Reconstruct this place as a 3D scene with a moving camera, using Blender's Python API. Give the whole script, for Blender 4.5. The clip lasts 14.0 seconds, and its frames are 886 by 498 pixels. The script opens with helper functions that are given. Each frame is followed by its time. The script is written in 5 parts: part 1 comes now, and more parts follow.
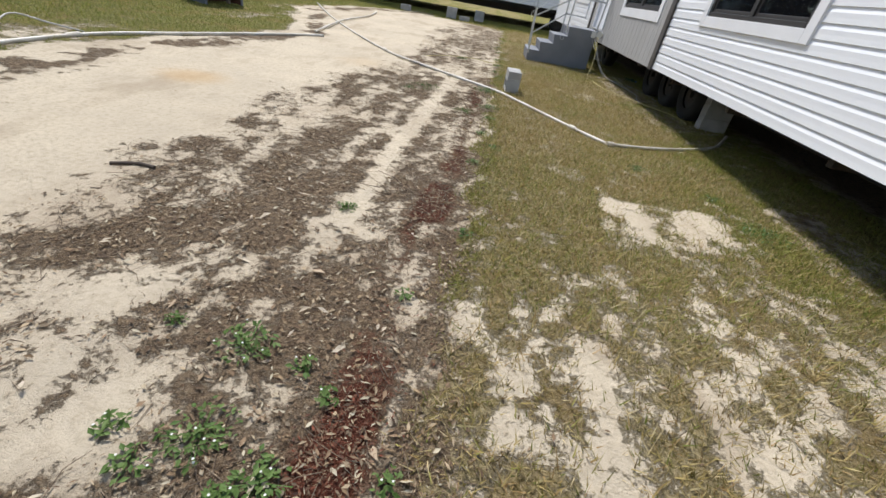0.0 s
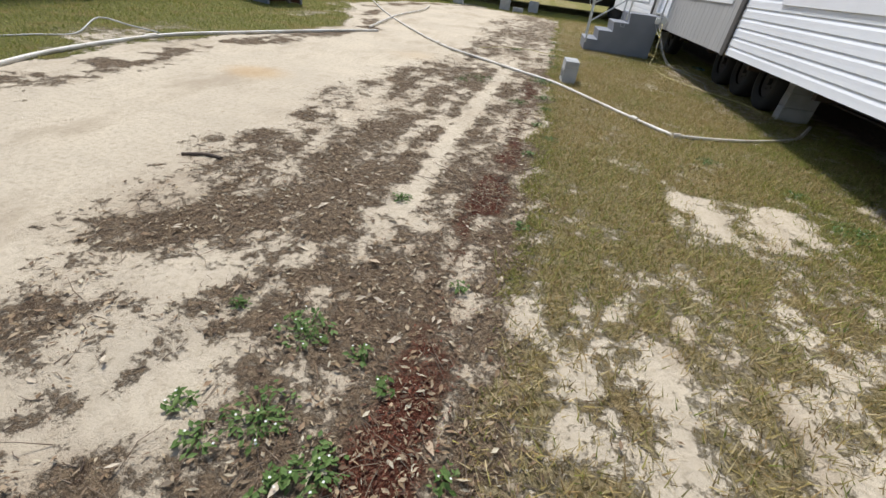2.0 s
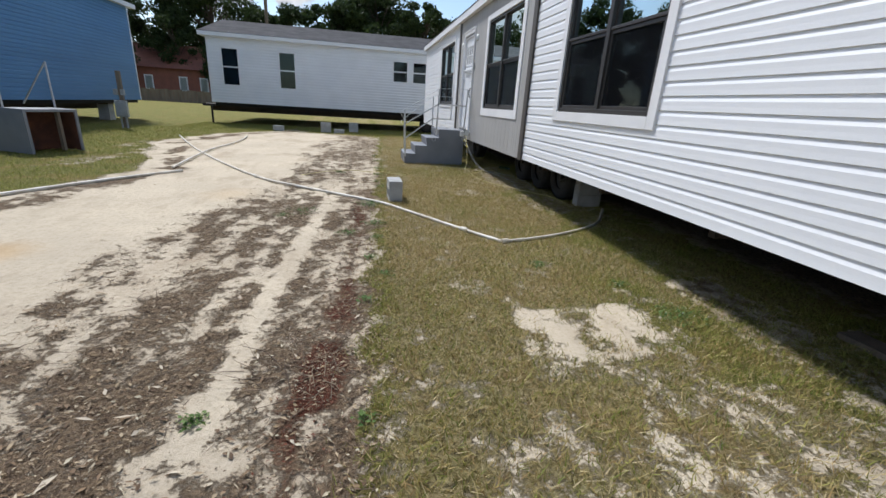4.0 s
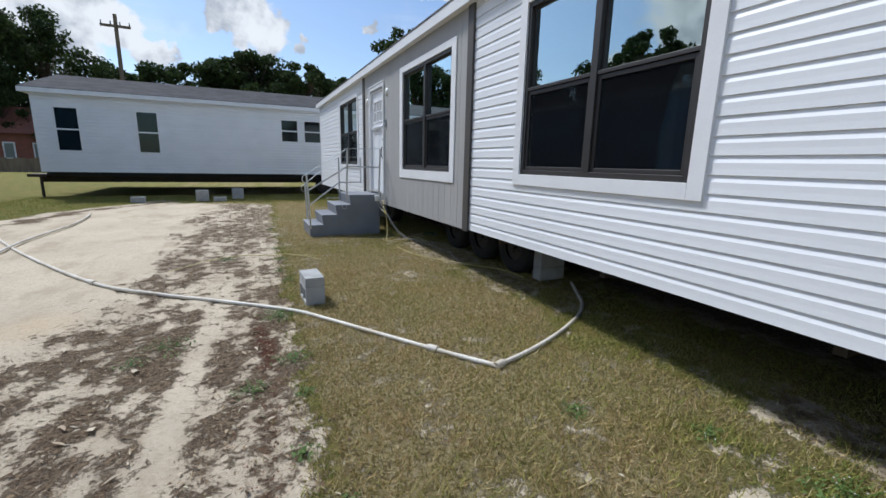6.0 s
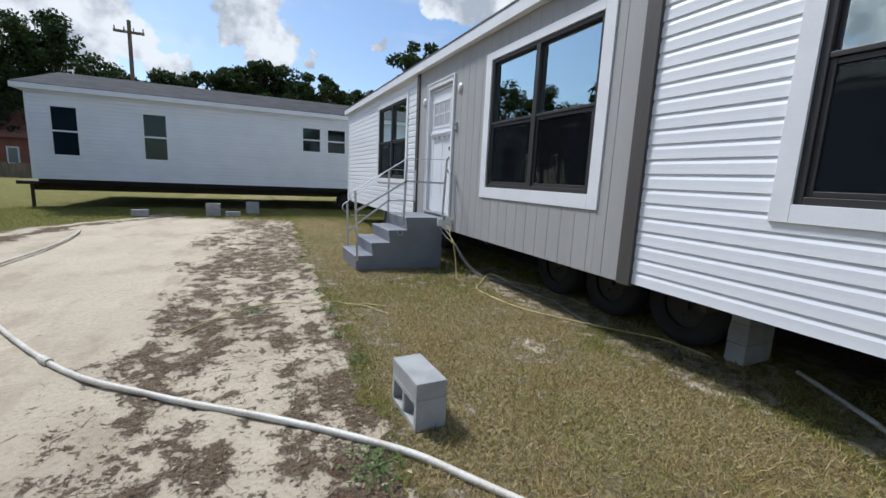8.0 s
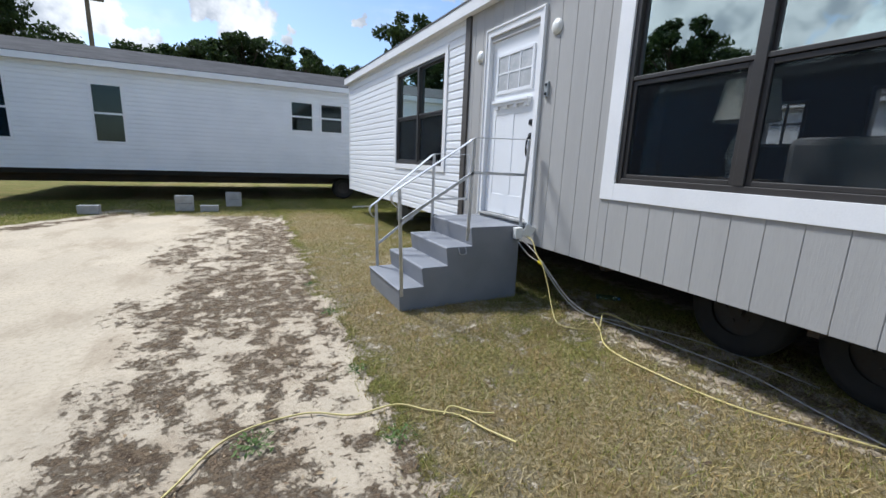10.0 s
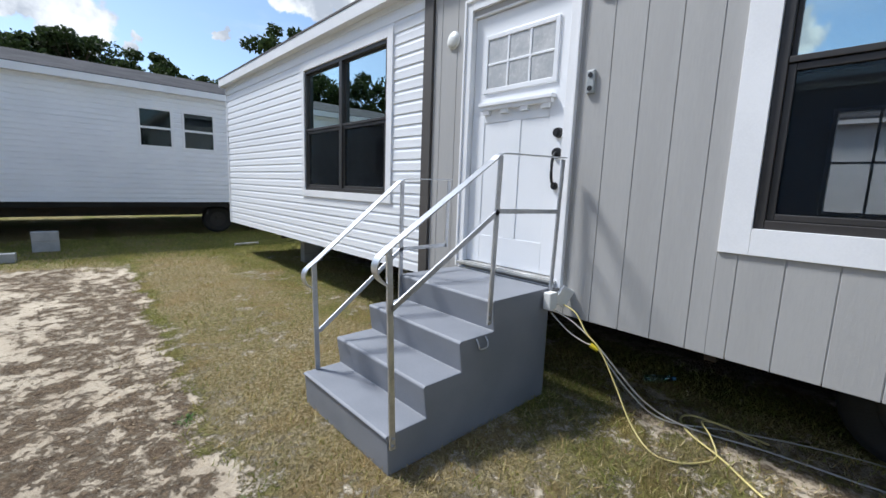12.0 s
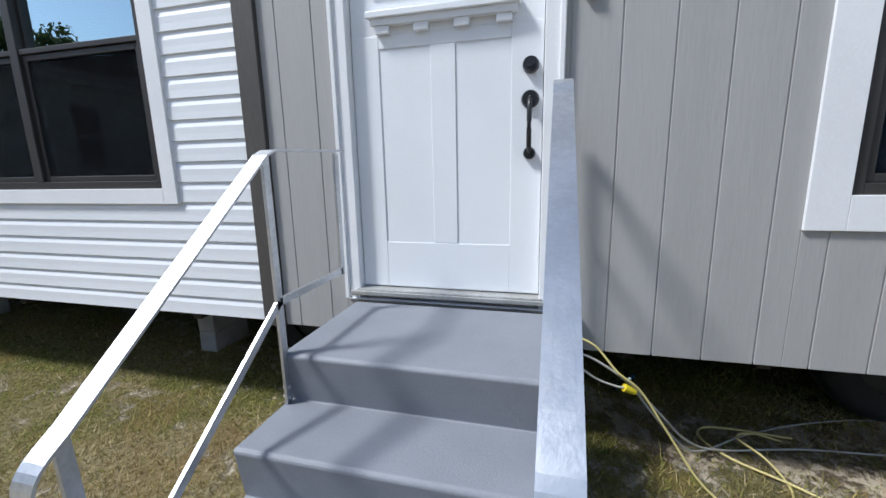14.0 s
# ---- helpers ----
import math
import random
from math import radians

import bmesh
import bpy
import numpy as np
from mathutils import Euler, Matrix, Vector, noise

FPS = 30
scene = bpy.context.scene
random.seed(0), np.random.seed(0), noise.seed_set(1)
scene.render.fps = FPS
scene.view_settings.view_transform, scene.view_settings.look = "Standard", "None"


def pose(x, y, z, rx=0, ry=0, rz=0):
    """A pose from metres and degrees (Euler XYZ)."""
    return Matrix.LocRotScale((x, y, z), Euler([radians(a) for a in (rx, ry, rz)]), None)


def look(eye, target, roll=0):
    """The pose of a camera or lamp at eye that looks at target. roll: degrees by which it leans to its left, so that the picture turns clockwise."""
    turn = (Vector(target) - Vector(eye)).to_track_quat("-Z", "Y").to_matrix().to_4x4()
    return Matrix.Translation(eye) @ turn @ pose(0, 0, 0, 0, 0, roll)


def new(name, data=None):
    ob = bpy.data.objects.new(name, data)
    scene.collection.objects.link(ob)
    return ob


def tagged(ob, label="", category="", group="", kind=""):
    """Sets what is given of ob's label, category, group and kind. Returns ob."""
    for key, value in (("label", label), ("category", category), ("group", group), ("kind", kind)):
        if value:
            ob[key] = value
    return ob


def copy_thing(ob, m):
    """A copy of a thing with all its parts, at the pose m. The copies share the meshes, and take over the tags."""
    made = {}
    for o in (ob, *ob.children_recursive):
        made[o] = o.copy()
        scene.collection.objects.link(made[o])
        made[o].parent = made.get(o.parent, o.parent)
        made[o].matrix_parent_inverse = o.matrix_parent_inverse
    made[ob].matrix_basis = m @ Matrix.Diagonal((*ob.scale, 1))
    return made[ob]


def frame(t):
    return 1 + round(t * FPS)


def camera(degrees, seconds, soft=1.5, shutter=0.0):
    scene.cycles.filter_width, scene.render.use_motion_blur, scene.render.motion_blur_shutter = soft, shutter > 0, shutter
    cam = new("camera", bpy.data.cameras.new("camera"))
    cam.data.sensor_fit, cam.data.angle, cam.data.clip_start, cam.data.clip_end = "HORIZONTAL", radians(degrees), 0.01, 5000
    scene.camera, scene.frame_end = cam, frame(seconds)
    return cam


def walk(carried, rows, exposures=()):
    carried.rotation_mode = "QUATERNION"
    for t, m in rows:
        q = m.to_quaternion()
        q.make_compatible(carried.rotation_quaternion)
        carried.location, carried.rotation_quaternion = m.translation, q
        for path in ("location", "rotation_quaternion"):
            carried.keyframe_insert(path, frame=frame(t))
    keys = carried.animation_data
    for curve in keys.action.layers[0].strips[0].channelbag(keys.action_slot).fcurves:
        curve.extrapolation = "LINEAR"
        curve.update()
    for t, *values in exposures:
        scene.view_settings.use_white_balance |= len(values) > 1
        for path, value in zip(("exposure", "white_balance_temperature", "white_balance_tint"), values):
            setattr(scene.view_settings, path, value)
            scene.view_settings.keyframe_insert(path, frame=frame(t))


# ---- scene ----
cam = camera(93.5, 14.0)
METRES, EYE, TILT, LEAN, TURN = 11.9, 1.5, 0.0, 0.0, -0.5
PATH = [
    (0, (0.334, 0.795, 1.242), (0.333, 2.482, 0.168), 10.6),
    (0.5, (0.323, 0.803, 1.218), (0.265, 2.461, 0.1), 10.6),
    (1, (0.297, 0.814, 1.193), (0.177, 2.451, 0.05), 10.0),
    (1.5, (0.289, 0.819, 1.189), (0.118, 2.453, 0.048), 9.1),
    (2, (0.284, 0.824, 1.192), (0.074, 2.467, 0.071), 8.0),
    (2.5, (0.313, 0.847, 1.201), (0.093, 2.536, 0.153), 6.2),
    (3, (0.401, 0.928, 1.288), (0.235, 2.7, 0.375), 4.2),
    (3.5, (0.472, 1.079, 1.319), (0.511, 2.931, 0.564), 3.1),
    (4, (0.435, 1.408, 1.352), (0.811, 3.261, 0.7), 3.7),
    (4.2, (0.425, 1.534, 1.36), (0.936, 3.362, 0.73), 4.2),
    (6.3, (0.266, 3.378, 1.45), (1.134, 5.156, 1.157), 0.5),
    (6.5, (0.221, 3.591, 1.434), (1.117, 5.364, 1.201), 0.1),
    (7, (0.12, 4.194, 1.463), (1.072, 5.938, 1.239), 1.2),
    (7.5, (0.089, 4.756, 1.428), (0.97, 6.53, 1.149), 1.8),
    (8, (-0.005, 5.303, 1.412), (0.826, 7.093, 1.084), 2.7),
    (8.2, (-0.007, 5.571, 1.421), (0.824, 7.35, 1.038), 2.5),
    (10.3, (-0.015, 8.007, 1.468), (0.902, 9.736, 1.055), 2.4),
    (10.5, (0.013, 8.181, 1.467), (0.993, 9.889, 1.114), 2.9),
    (11, (0.064, 8.725, 1.518), (1.226, 10.328, 1.236), 2.1),
    (11.5, (0.193, 9.269, 1.479), (1.453, 10.793, 1.179), 1.6),
    (12, (0.236, 9.767, 1.494), (1.584, 11.215, 1.2), 2.1),
    (12.5, (0.302, 10.272, 1.448), (1.794, 11.572, 1.16), 2.4),
    (13, (0.515, 10.716, 1.44), (2.153, 11.811, 1.098), 0.7),
    (13.5, (0.7, 11.076, 1.451), (2.483, 11.904, 1.081), -0.5),
    (14, (0.927, 11.36, 1.482), (2.821, 11.867, 1.09), -1.2),
]
walk(cam, [(t, look(eye, target, roll)) for t, eye, target, roll in PATH],
     [(0, 0.87, 6400, 10), (3.5, 0.80, 6200, 10), (6.5, 0.60, 5880, 9), (8, 0.62, 5900, 9), (10.5, 0.94, 5900, 9), (12, 0.93, 5950, 9), (14, 0.82, 5880, 8)])

# ---- world, sun, exposure ----
SUN_DIR = Vector((-0.36, 0.64, 1.0)).normalized()
SUN_ELEV, SUN_ROT = math.asin(SUN_DIR.z), math.atan2(SUN_DIR.x, SUN_DIR.y)


def link(nt, a, b):
    nt.links.new(a, b)


def nd(nt, kind, **kw):
    n = nt.nodes.new(kind)
    for k, v in kw.items():
        if k in n.inputs:
            n.inputs[k].default_value = v
        elif k == "sky_type":
            n.sky_type = v
        else:
            n.attribute_name = v
    return n


def mth(nt, op, a, b=None, clamp=False):
    n = nt.nodes.new("ShaderNodeMath")
    n.operation, n.use_clamp = op, clamp
    for i, v in enumerate((a, b)):
        if v is None:
            continue
        if isinstance(v, (int, float)):
            n.inputs[i].default_value = v
        else:
            nt.links.new(v, n.inputs[i])
    return n.outputs[0]


def mixc(nt, f, a, b, blend="MIX"):
    n = nt.nodes.new("ShaderNodeMix")
    n.data_type, n.blend_type = "RGBA", blend
    for sock, v in ((n.inputs[0], f), (n.inputs[6], a), (n.inputs[7], b)):
        if isinstance(v, (int, float)):
            sock.default_value = v
        elif isinstance(v, tuple):
            sock.default_value = (*v[:3], 1)
        else:
            nt.links.new(v, sock)
    return n.outputs[2]


def ramp(nt, v, lo, hi):
    n = nt.nodes.new("ShaderNodeMapRange")
    n.interpolation_type = "SMOOTHSTEP"
    n.inputs[1].default_value, n.inputs[2].default_value = lo, hi
    nt.links.new(v, n.inputs[0])
    return n.outputs[0]


def vmath(nt, op, a, b=None, s=None):
    n = nt.nodes.new("ShaderNodeVectorMath")
    n.operation = op
    for i, v in enumerate((a, b)):
        if v is None:
            continue
        if isinstance(v, (tuple, Vector)):
            n.inputs[i].default_value = tuple(v)
        else:
            nt.links.new(v, n.inputs[i])
    if s is not None:
        n.inputs["Scale"].default_value = s
    return n


def make_world():
    w = bpy.data.worlds.new("world")
    scene.world = w
    w.use_nodes = True
    nt = w.node_tree
    nt.nodes.clear()
    sky = nd(nt, "ShaderNodeTexSky", sky_type="NISHITA")
    sky.sun_disc, sky.sun_elevation, sky.sun_rotation = False, SUN_ELEV, SUN_ROT
    sky.air_density, sky.dust_density, sky.ozone_density = 1.0, 0.9, 1.6
    co = nd(nt, "ShaderNodeTexCoord").outputs["Generated"]
    n1 = nd(nt, "ShaderNodeTexNoise", Scale=17.0, Detail=8.0, Roughness=0.56)
    link(nt, co, n1.inputs["Vector"])
    off = vmath(nt, "SCALE", vmath(nt, "SUBTRACT", n1.outputs["Color"], (0.5, 0.5, 0.5)).outputs[0], s=0.115).outputs[0]
    warped = vmath(nt, "ADD", co, off).outputs[0]
    mask = None
    # cumulus heads: direction, angular radius
    for d, r in (((0.005, 1, 0.312), 0.058), ((0.045, 1, 0.262), 0.052), ((-0.02, 1, 0.285), 0.035), ((0.43, 1, 0.425), 0.042), ((0.50, 1, 0.42), 0.036), ((0.585, 1, 0.44), 0.042),
                 ((-0.245, 1, 0.262), 0.062), ((-0.185, 1, 0.232), 0.05), ((-0.30, 1, 0.22), 0.085), ((-0.33, 1, 0.315), 0.05), ((-0.15, 1, 0.20), 0.04),
                 ((0.126, 1, 0.238), 0.017), ((0.282, 1, 0.297), 0.012),
                 ((-1, 0.68, 0.38), 0.12), ((-1, 0.45, 0.37), 0.085), ((-1, 0.55, 0.27), 0.085), ((-1, 0.36, 0.22), 0.075), ((-1, 0.20, 0.31), 0.06), ((-1, 0.95, 0.22), 0.07),
                 ((-1, -0.05, 0.62), 0.16), ((-0.8, 0.95, 0.75), 0.13), ((-1, -0.6, 0.3), 0.3), ((0.3, -1, 0.6), 0.3), ((1, 0.1, 0.7), 0.3), ((-0.6, 1, 1.05), 0.16), ((0.9, 1, 0.75), 0.14)):
        c = Vector(d).normalized()
        dist = vmath(nt, "LENGTH", vmath(nt, "SUBTRACT", warped, c).outputs[0]).outputs["Value"]
        m = ramp(nt, mth(nt, "DIVIDE", dist, r), 1.12, 0.84)
        mask = m if mask is None else mth(nt, "MAXIMUM", mask, m)
    wisp = nd(nt, "ShaderNodeTexNoise", Scale=3.0, Detail=6.0, Roughness=0.6)
    link(nt, vmath(nt, "MULTIPLY", co, (1.0, 1.0, 4.0)).outputs[0], wisp.inputs["Vector"])
    mask = mth(nt, "MAXIMUM", mask, mth(nt, "MULTIPLY", ramp(nt, wisp.outputs["Fac"], 0.48, 0.78), 0.34))
    n2 = nd(nt, "ShaderNodeTexNoise", Scale=13.0, Detail=6.0, Roughness=0.55)
    link(nt, vmath(nt, "ADD", co, (0.012, -0.016, 0.03)).outputs[0], n2.inputs["Vector"])
    shade = ramp(nt, n2.outputs["Fac"], 0.38, 0.62)
    cloud = mixc(nt, shade, (1.0, 1.0, 1.0), (0.50, 0.53, 0.58))
    b1 = nd(nt, "ShaderNodeBackground", Strength=SKY)
    b2 = nd(nt, "ShaderNodeBackground", Strength=CLOUD)
    link(nt, sky.outputs[0], b1.inputs[0])
    link(nt, cloud, b2.inputs[0])
    mx = nd(nt, "ShaderNodeMixShader")
    link(nt, mask, mx.inputs[0])
    link(nt, b1.outputs[0], mx.inputs[1])
    link(nt, b2.outputs[0], mx.inputs[2])
    link(nt, mx.outputs[0], nd(nt, "ShaderNodeOutputWorld").inputs[0])


SKY, CLOUD, SUN = 0.090, 0.58, 2.75
make_world()
sun = new("sun", bpy.data.lights.new("sun", "SUN"))
sun.data.energy, sun.data.angle, sun.data.color = SUN, radians(9.0), (1.0, 0.965, 0.91)
sun.rotation_euler = SUN_DIR.to_track_quat("Z", "Y").to_euler()


# ---- materials ----
def material(name, build):
    m = bpy.data.materials.new(name)
    m.use_nodes = True
    nt = m.node_tree
    nt.nodes.clear()
    out = nd(nt, "ShaderNodeOutputMaterial")
    link(nt, build(nt), out.inputs[0])
    return m


def plain(name, a, b, rough=0.5, scale=4.0, fine=60.0, bump=0.1, metal=0.0, stretch=(1, 1, 1), spread=0.0, spec=0.5, amount=1.0):
    """Two colours mixed by noise at two scales, with fine relief; spread: change from piece to piece."""
    def build(nt):
        co = vmath(nt, "MULTIPLY", nd(nt, "ShaderNodeNewGeometry").outputs["Position"], stretch).outputs[0]
        big = nd(nt, "ShaderNodeTexNoise", Scale=scale, Detail=5.0)
        small = nd(nt, "ShaderNodeTexNoise", Scale=fine, Detail=4.0, Roughness=0.65)
        link(nt, co, big.inputs["Vector"])
        link(nt, co, small.inputs["Vector"])
        f = mth(nt, "ADD", mth(nt, "MULTIPLY", big.outputs["Fac"], 0.6), mth(nt, "MULTIPLY", small.outputs["Fac"], 0.4))
        f = mth(nt, "MULTIPLY", ramp(nt, f, 0.36, 0.66), amount)
        col = mixc(nt, f, a, b)
        if spread:
            r = nd(nt, "ShaderNodeObjectInfo").outputs["Random"]
            hv = nd(nt, "ShaderNodeHueSaturation")
            link(nt, mth(nt, "ADD", mth(nt, "MULTIPLY", r, spread), 1 - spread / 2), hv.inputs["Value"])
            link(nt, col, hv.inputs["Color"])
            col = hv.outputs[0]
        p = nd(nt, "ShaderNodeBsdfPrincipled", Roughness=rough, Metallic=metal)
        p.inputs["Specular IOR Level"].default_value = spec
        link(nt, col, p.inputs["Base Color"])
        link(nt, mth(nt, "ADD", mth(nt, "MULTIPLY", small.outputs["Fac"], 0.2), rough - 0.1), p.inputs["Roughness"])
        if bump:
            bp = nd(nt, "ShaderNodeBump", Strength=bump, Distance=0.01)
            link(nt, small.outputs["Fac"], bp.inputs["Height"])
            link(nt, bp.outputs[0], p.inputs["Normal"])
        return p.outputs[0]
    return material(name, build)


def island(name, stops, rough=0.8, transl=0.0):
    """A colour for each loose piece of a mesh, out of a ramp."""
    def build(nt):
        cr = nd(nt, "ShaderNodeValToRGB")
        e = cr.color_ramp.elements
        while len(e) < len(stops):
            e.new(0.5)
        for i, c in enumerate(stops):
            e[i].position, e[i].color = i / (len(stops) - 1), (*c, 1)
        link(nt, nd(nt, "ShaderNodeNewGeometry").outputs["Random Per Island"], cr.inputs[0])
        p = nd(nt, "ShaderNodeBsdfPrincipled", Roughness=rough)
        p.inputs["Specular IOR Level"].default_value = 0.25
        link(nt, cr.outputs[0], p.inputs["Base Color"])
        if not transl:
            return p.outputs[0]
        t = nd(nt, "ShaderNodeBsdfTranslucent")
        link(nt, cr.outputs[0], t.inputs[0])
        mx = nd(nt, "ShaderNodeMixShader", Fac=transl)
        link(nt, p.outputs[0], mx.inputs[1])
        link(nt, t.outputs[0], mx.inputs[2])
        return mx.outputs[0]
    return material(name, build)


def glass(name, tint, ior=1.5, gain=1.0):
    def build(nt):
        tr = nd(nt, "ShaderNodeBsdfTransparent")
        tr.inputs[0].default_value = (*tint, 1)
        gl = nd(nt, "ShaderNodeBsdfGlossy", Roughness=0.0, Color=(0.86, 1.0, 1.0, 1))
        fr = nd(nt, "ShaderNodeFresnel", IOR=ior)
        nz = nd(nt, "ShaderNodeTexNoise", Scale=2.0, Detail=1.0)
        link(nt, nd(nt, "ShaderNodeNewGeometry").outputs["Position"], nz.inputs["Vector"])
        bp = nd(nt, "ShaderNodeBump", Strength=0.03, Distance=0.02)
        link(nt, nz.outputs["Fac"], bp.inputs["Height"])
        link(nt, bp.outputs[0], gl.inputs["Normal"])
        mx = nd(nt, "ShaderNodeMixShader")
        link(nt, mth(nt, "MULTIPLY", fr.outputs[0], gain, True), mx.inputs[0])
        link(nt, tr.outputs[0], mx.inputs[1])
        link(nt, gl.outputs[0], mx.inputs[2])
        return mx.outputs[0]
    return material(name, build)


def screen_mesh(name):
    def build(nt):
        tr = nd(nt, "ShaderNodeBsdfTransparent")
        d = nd(nt, "ShaderNodeBsdfDiffuse", Color=(0.012, 0.013, 0.015, 1))
        mx = nd(nt, "ShaderNodeMixShader", Fac=0.34)
        link(nt, tr.outputs[0], mx.inputs[1])
        link(nt, d.outputs[0], mx.inputs[2])
        return mx.outputs[0]
    return material(name, build)


VINYL = plain("white_vinyl", (0.80, 0.81, 0.83), (0.74, 0.75, 0.77), 0.42, 1.5, 220, 0.04, stretch=(1, 0.25, 1), spread=0.03)
BLUE_VINYL = plain("blue_vinyl", (0.105, 0.245, 0.44), (0.085, 0.205, 0.38), 0.5, 1.2, 180, 0.04, stretch=(1, 0.25, 1), spread=0.06)
TRIM = plain("white_trim", (0.80, 0.80, 0.81), (0.74, 0.74, 0.75), 0.5, 3, 90, 0.05)
PANEL = plain("grey_panel_paint", (0.385, 0.376, 0.365), (0.35, 0.342, 0.332), 0.62, 2.5, 55, 0.15, stretch=(1, 1.6, 0.18), spread=0.03)
BRONZE = plain("bronze_frame", (0.036, 0.032, 0.030), (0.028, 0.025, 0.023), 0.45, 6, 90, 0.03)
BROWN_TRIM = plain("brown_corner_board", (0.085, 0.075, 0.068), (0.065, 0.058, 0.052), 0.6, 3, 70, 0.2, stretch=(1, 1, 0.2))
DOOR = plain("white_door_paint", (0.80, 0.81, 0.83), (0.76, 0.77, 0.79), 0.38, 2, 120, 0.03)
# hardware black; also paints the unlit rooms behind the far home's panes
BLACK = plain("black_hardware_and_room_shade", (0.018, 0.018, 0.019), (0.012, 0.012, 0.013), 0.35, 8, 90, 0.03)
UNDER = plain("black_underbelly", (0.012, 0.012, 0.012), (0.02, 0.02, 0.02), 0.8, 2, 30, 0.2)
STEEL_BLACK = plain("black_steel_frame", (0.02, 0.019, 0.018), (0.05, 0.03, 0.02), 0.7, 3, 40, 0.2)
RUBBER = plain("tyre_rubber", (0.014, 0.014, 0.014), (0.022, 0.021, 0.02), 0.8, 6, 80, 0.3)
RIM = plain("wheel_rim", (0.03, 0.03, 0.03), (0.03, 0.022, 0.018), 0.6, 6, 60, 0.1)
SHINGLE = plain("grey_shingle", (0.055, 0.054, 0.056), (0.09, 0.088, 0.09), 0.95, 2, 45, 0.6, spec=0.08)
STEP = plain("grey_step_paint", (0.215, 0.225, 0.25), (0.18, 0.19, 0.212), 0.55, 3.5, 140, 0.18)
GALV = plain("galvanised_bar", (0.62, 0.63, 0.65), (0.46, 0.47, 0.49), 0.36, 7, 60, 0.06, metal=0.85)
CMU = plain("concrete_block", (0.44, 0.44, 0.43), (0.33, 0.33, 0.32), 0.92, 6, 110, 0.7, spread=0.12)
PVC = plain("dirty_white_pipe", (0.68, 0.65, 0.58), (0.45, 0.39, 0.30), 0.5, 3.5, 60, 0.08)
CORD_Y = plain("yellow_cord", (0.62, 0.52, 0.20), (0.50, 0.42, 0.18), 0.5, 9, 80, 0.05)
CORD_YB = plain("bright_yellow", (0.75, 0.60, 0.02), (0.66, 0.52, 0.02), 0.4, 9, 80, 0.05)
CORD_W = plain("grey_white_cord", (0.52, 0.50, 0.46), (0.38, 0.36, 0.32), 0.5, 9, 80, 0.05)
PLASTIC_W = plain("white_plastic", (0.74, 0.74, 0.72), (0.66, 0.66, 0.63), 0.4, 8, 90, 0.03)
GREY_BOX = plain("grey_metal_box", (0.36, 0.38, 0.39), (0.28, 0.30, 0.31), 0.5, 5, 60, 0.05)
WOOD = plain("weathered_wood", (0.20, 0.16, 0.12), (0.12, 0.095, 0.07), 0.85, 4, 50, 0.4, stretch=(1, 1, 0.15))
RUST_WOOD = plain("reddish_inside", (0.13, 0.05, 0.028), (0.07, 0.03, 0.02), 0.9, 5, 50, 0.3)
BRICK = plain("red_brick", (0.26, 0.10, 0.07), (0.20, 0.085, 0.06), 0.9, 2, 14, 0.3)
BARK = plain("bark", (0.10, 0.075, 0.055), (0.06, 0.045, 0.035), 0.95, 4, 25, 0.6)
FABRIC = plain("lamp_shade", (0.82, 0.80, 0.75), (0.76, 0.74, 0.69), 0.9, 4, 160, 0.1)
INSIDE = plain("inside_paint", (0.42, 0.41, 0.39), (0.38, 0.37, 0.35), 0.8, 2, 60, 0.03)
FLOOR_IN = plain("inside_floor", (0.16, 0.12, 0.09), (0.11, 0.08, 0.06), 0.6, 2, 30, 0.05, stretch=(1, 0.2, 1))
SOFA = plain("grey_fabric", (0.24, 0.24, 0.25), (0.19, 0.19, 0.20), 0.95, 4, 120, 0.2)
FLASHING = plain("sill_metal", (0.50, 0.50, 0.49), (0.38, 0.37, 0.35), 0.45, 10, 80, 0.08, metal=0.5)
GLASS = glass("window_glass", (0.80, 0.86, 0.87), 2.2, 3.5)
SCREENED = glass("screened_glass", (0.88, 0.90, 0.90), 1.6, 1.5)
GLASS_FAR = glass("far_window_glass", (0.45, 0.48, 0.48), 1.6, 0.6)
BOTTLE = glass("bottle_plastic", (0.75, 0.88, 0.92), 1.4, 1.5)
SCREEN = screen_mesh("insect_screen")
LEAF_TREE = island("tree_leaf", [(0.022, 0.038, 0.012), (0.038, 0.060, 0.019), (0.058, 0.085, 0.028)], 0.7, 0.35)
DRY_GRASS = island("dry_grass_blades", [(0.25, 0.215, 0.06), (0.54, 0.42, 0.19), (0.32, 0.25, 0.08), (0.66, 0.54, 0.32), (0.16, 0.155, 0.035), (0.44, 0.295, 0.13), (0.13, 0.10, 0.045)], 0.8, 0.25)
GREEN_GRASS = island("green_grass_blades", [(0.13, 0.175, 0.028), (0.25, 0.27, 0.055), (0.43, 0.38, 0.12), (0.19, 0.22, 0.036)], 0.75, 0.25)
WEED = island("weed_leaf", [(0.065, 0.12, 0.025), (0.11, 0.18, 0.045), (0.14, 0.20, 0.06)], 0.6, 0.25)
LITTER = island("dead_leaf", [(0.13, 0.082, 0.046), (0.33, 0.24, 0.14), (0.54, 0.48, 0.35), (0.09, 0.056, 0.035), (0.28, 0.19, 0.115), (0.065, 0.042, 0.028), (0.46, 0.36, 0.235), (0.18, 0.118, 0.073)], 0.85, 0.1)
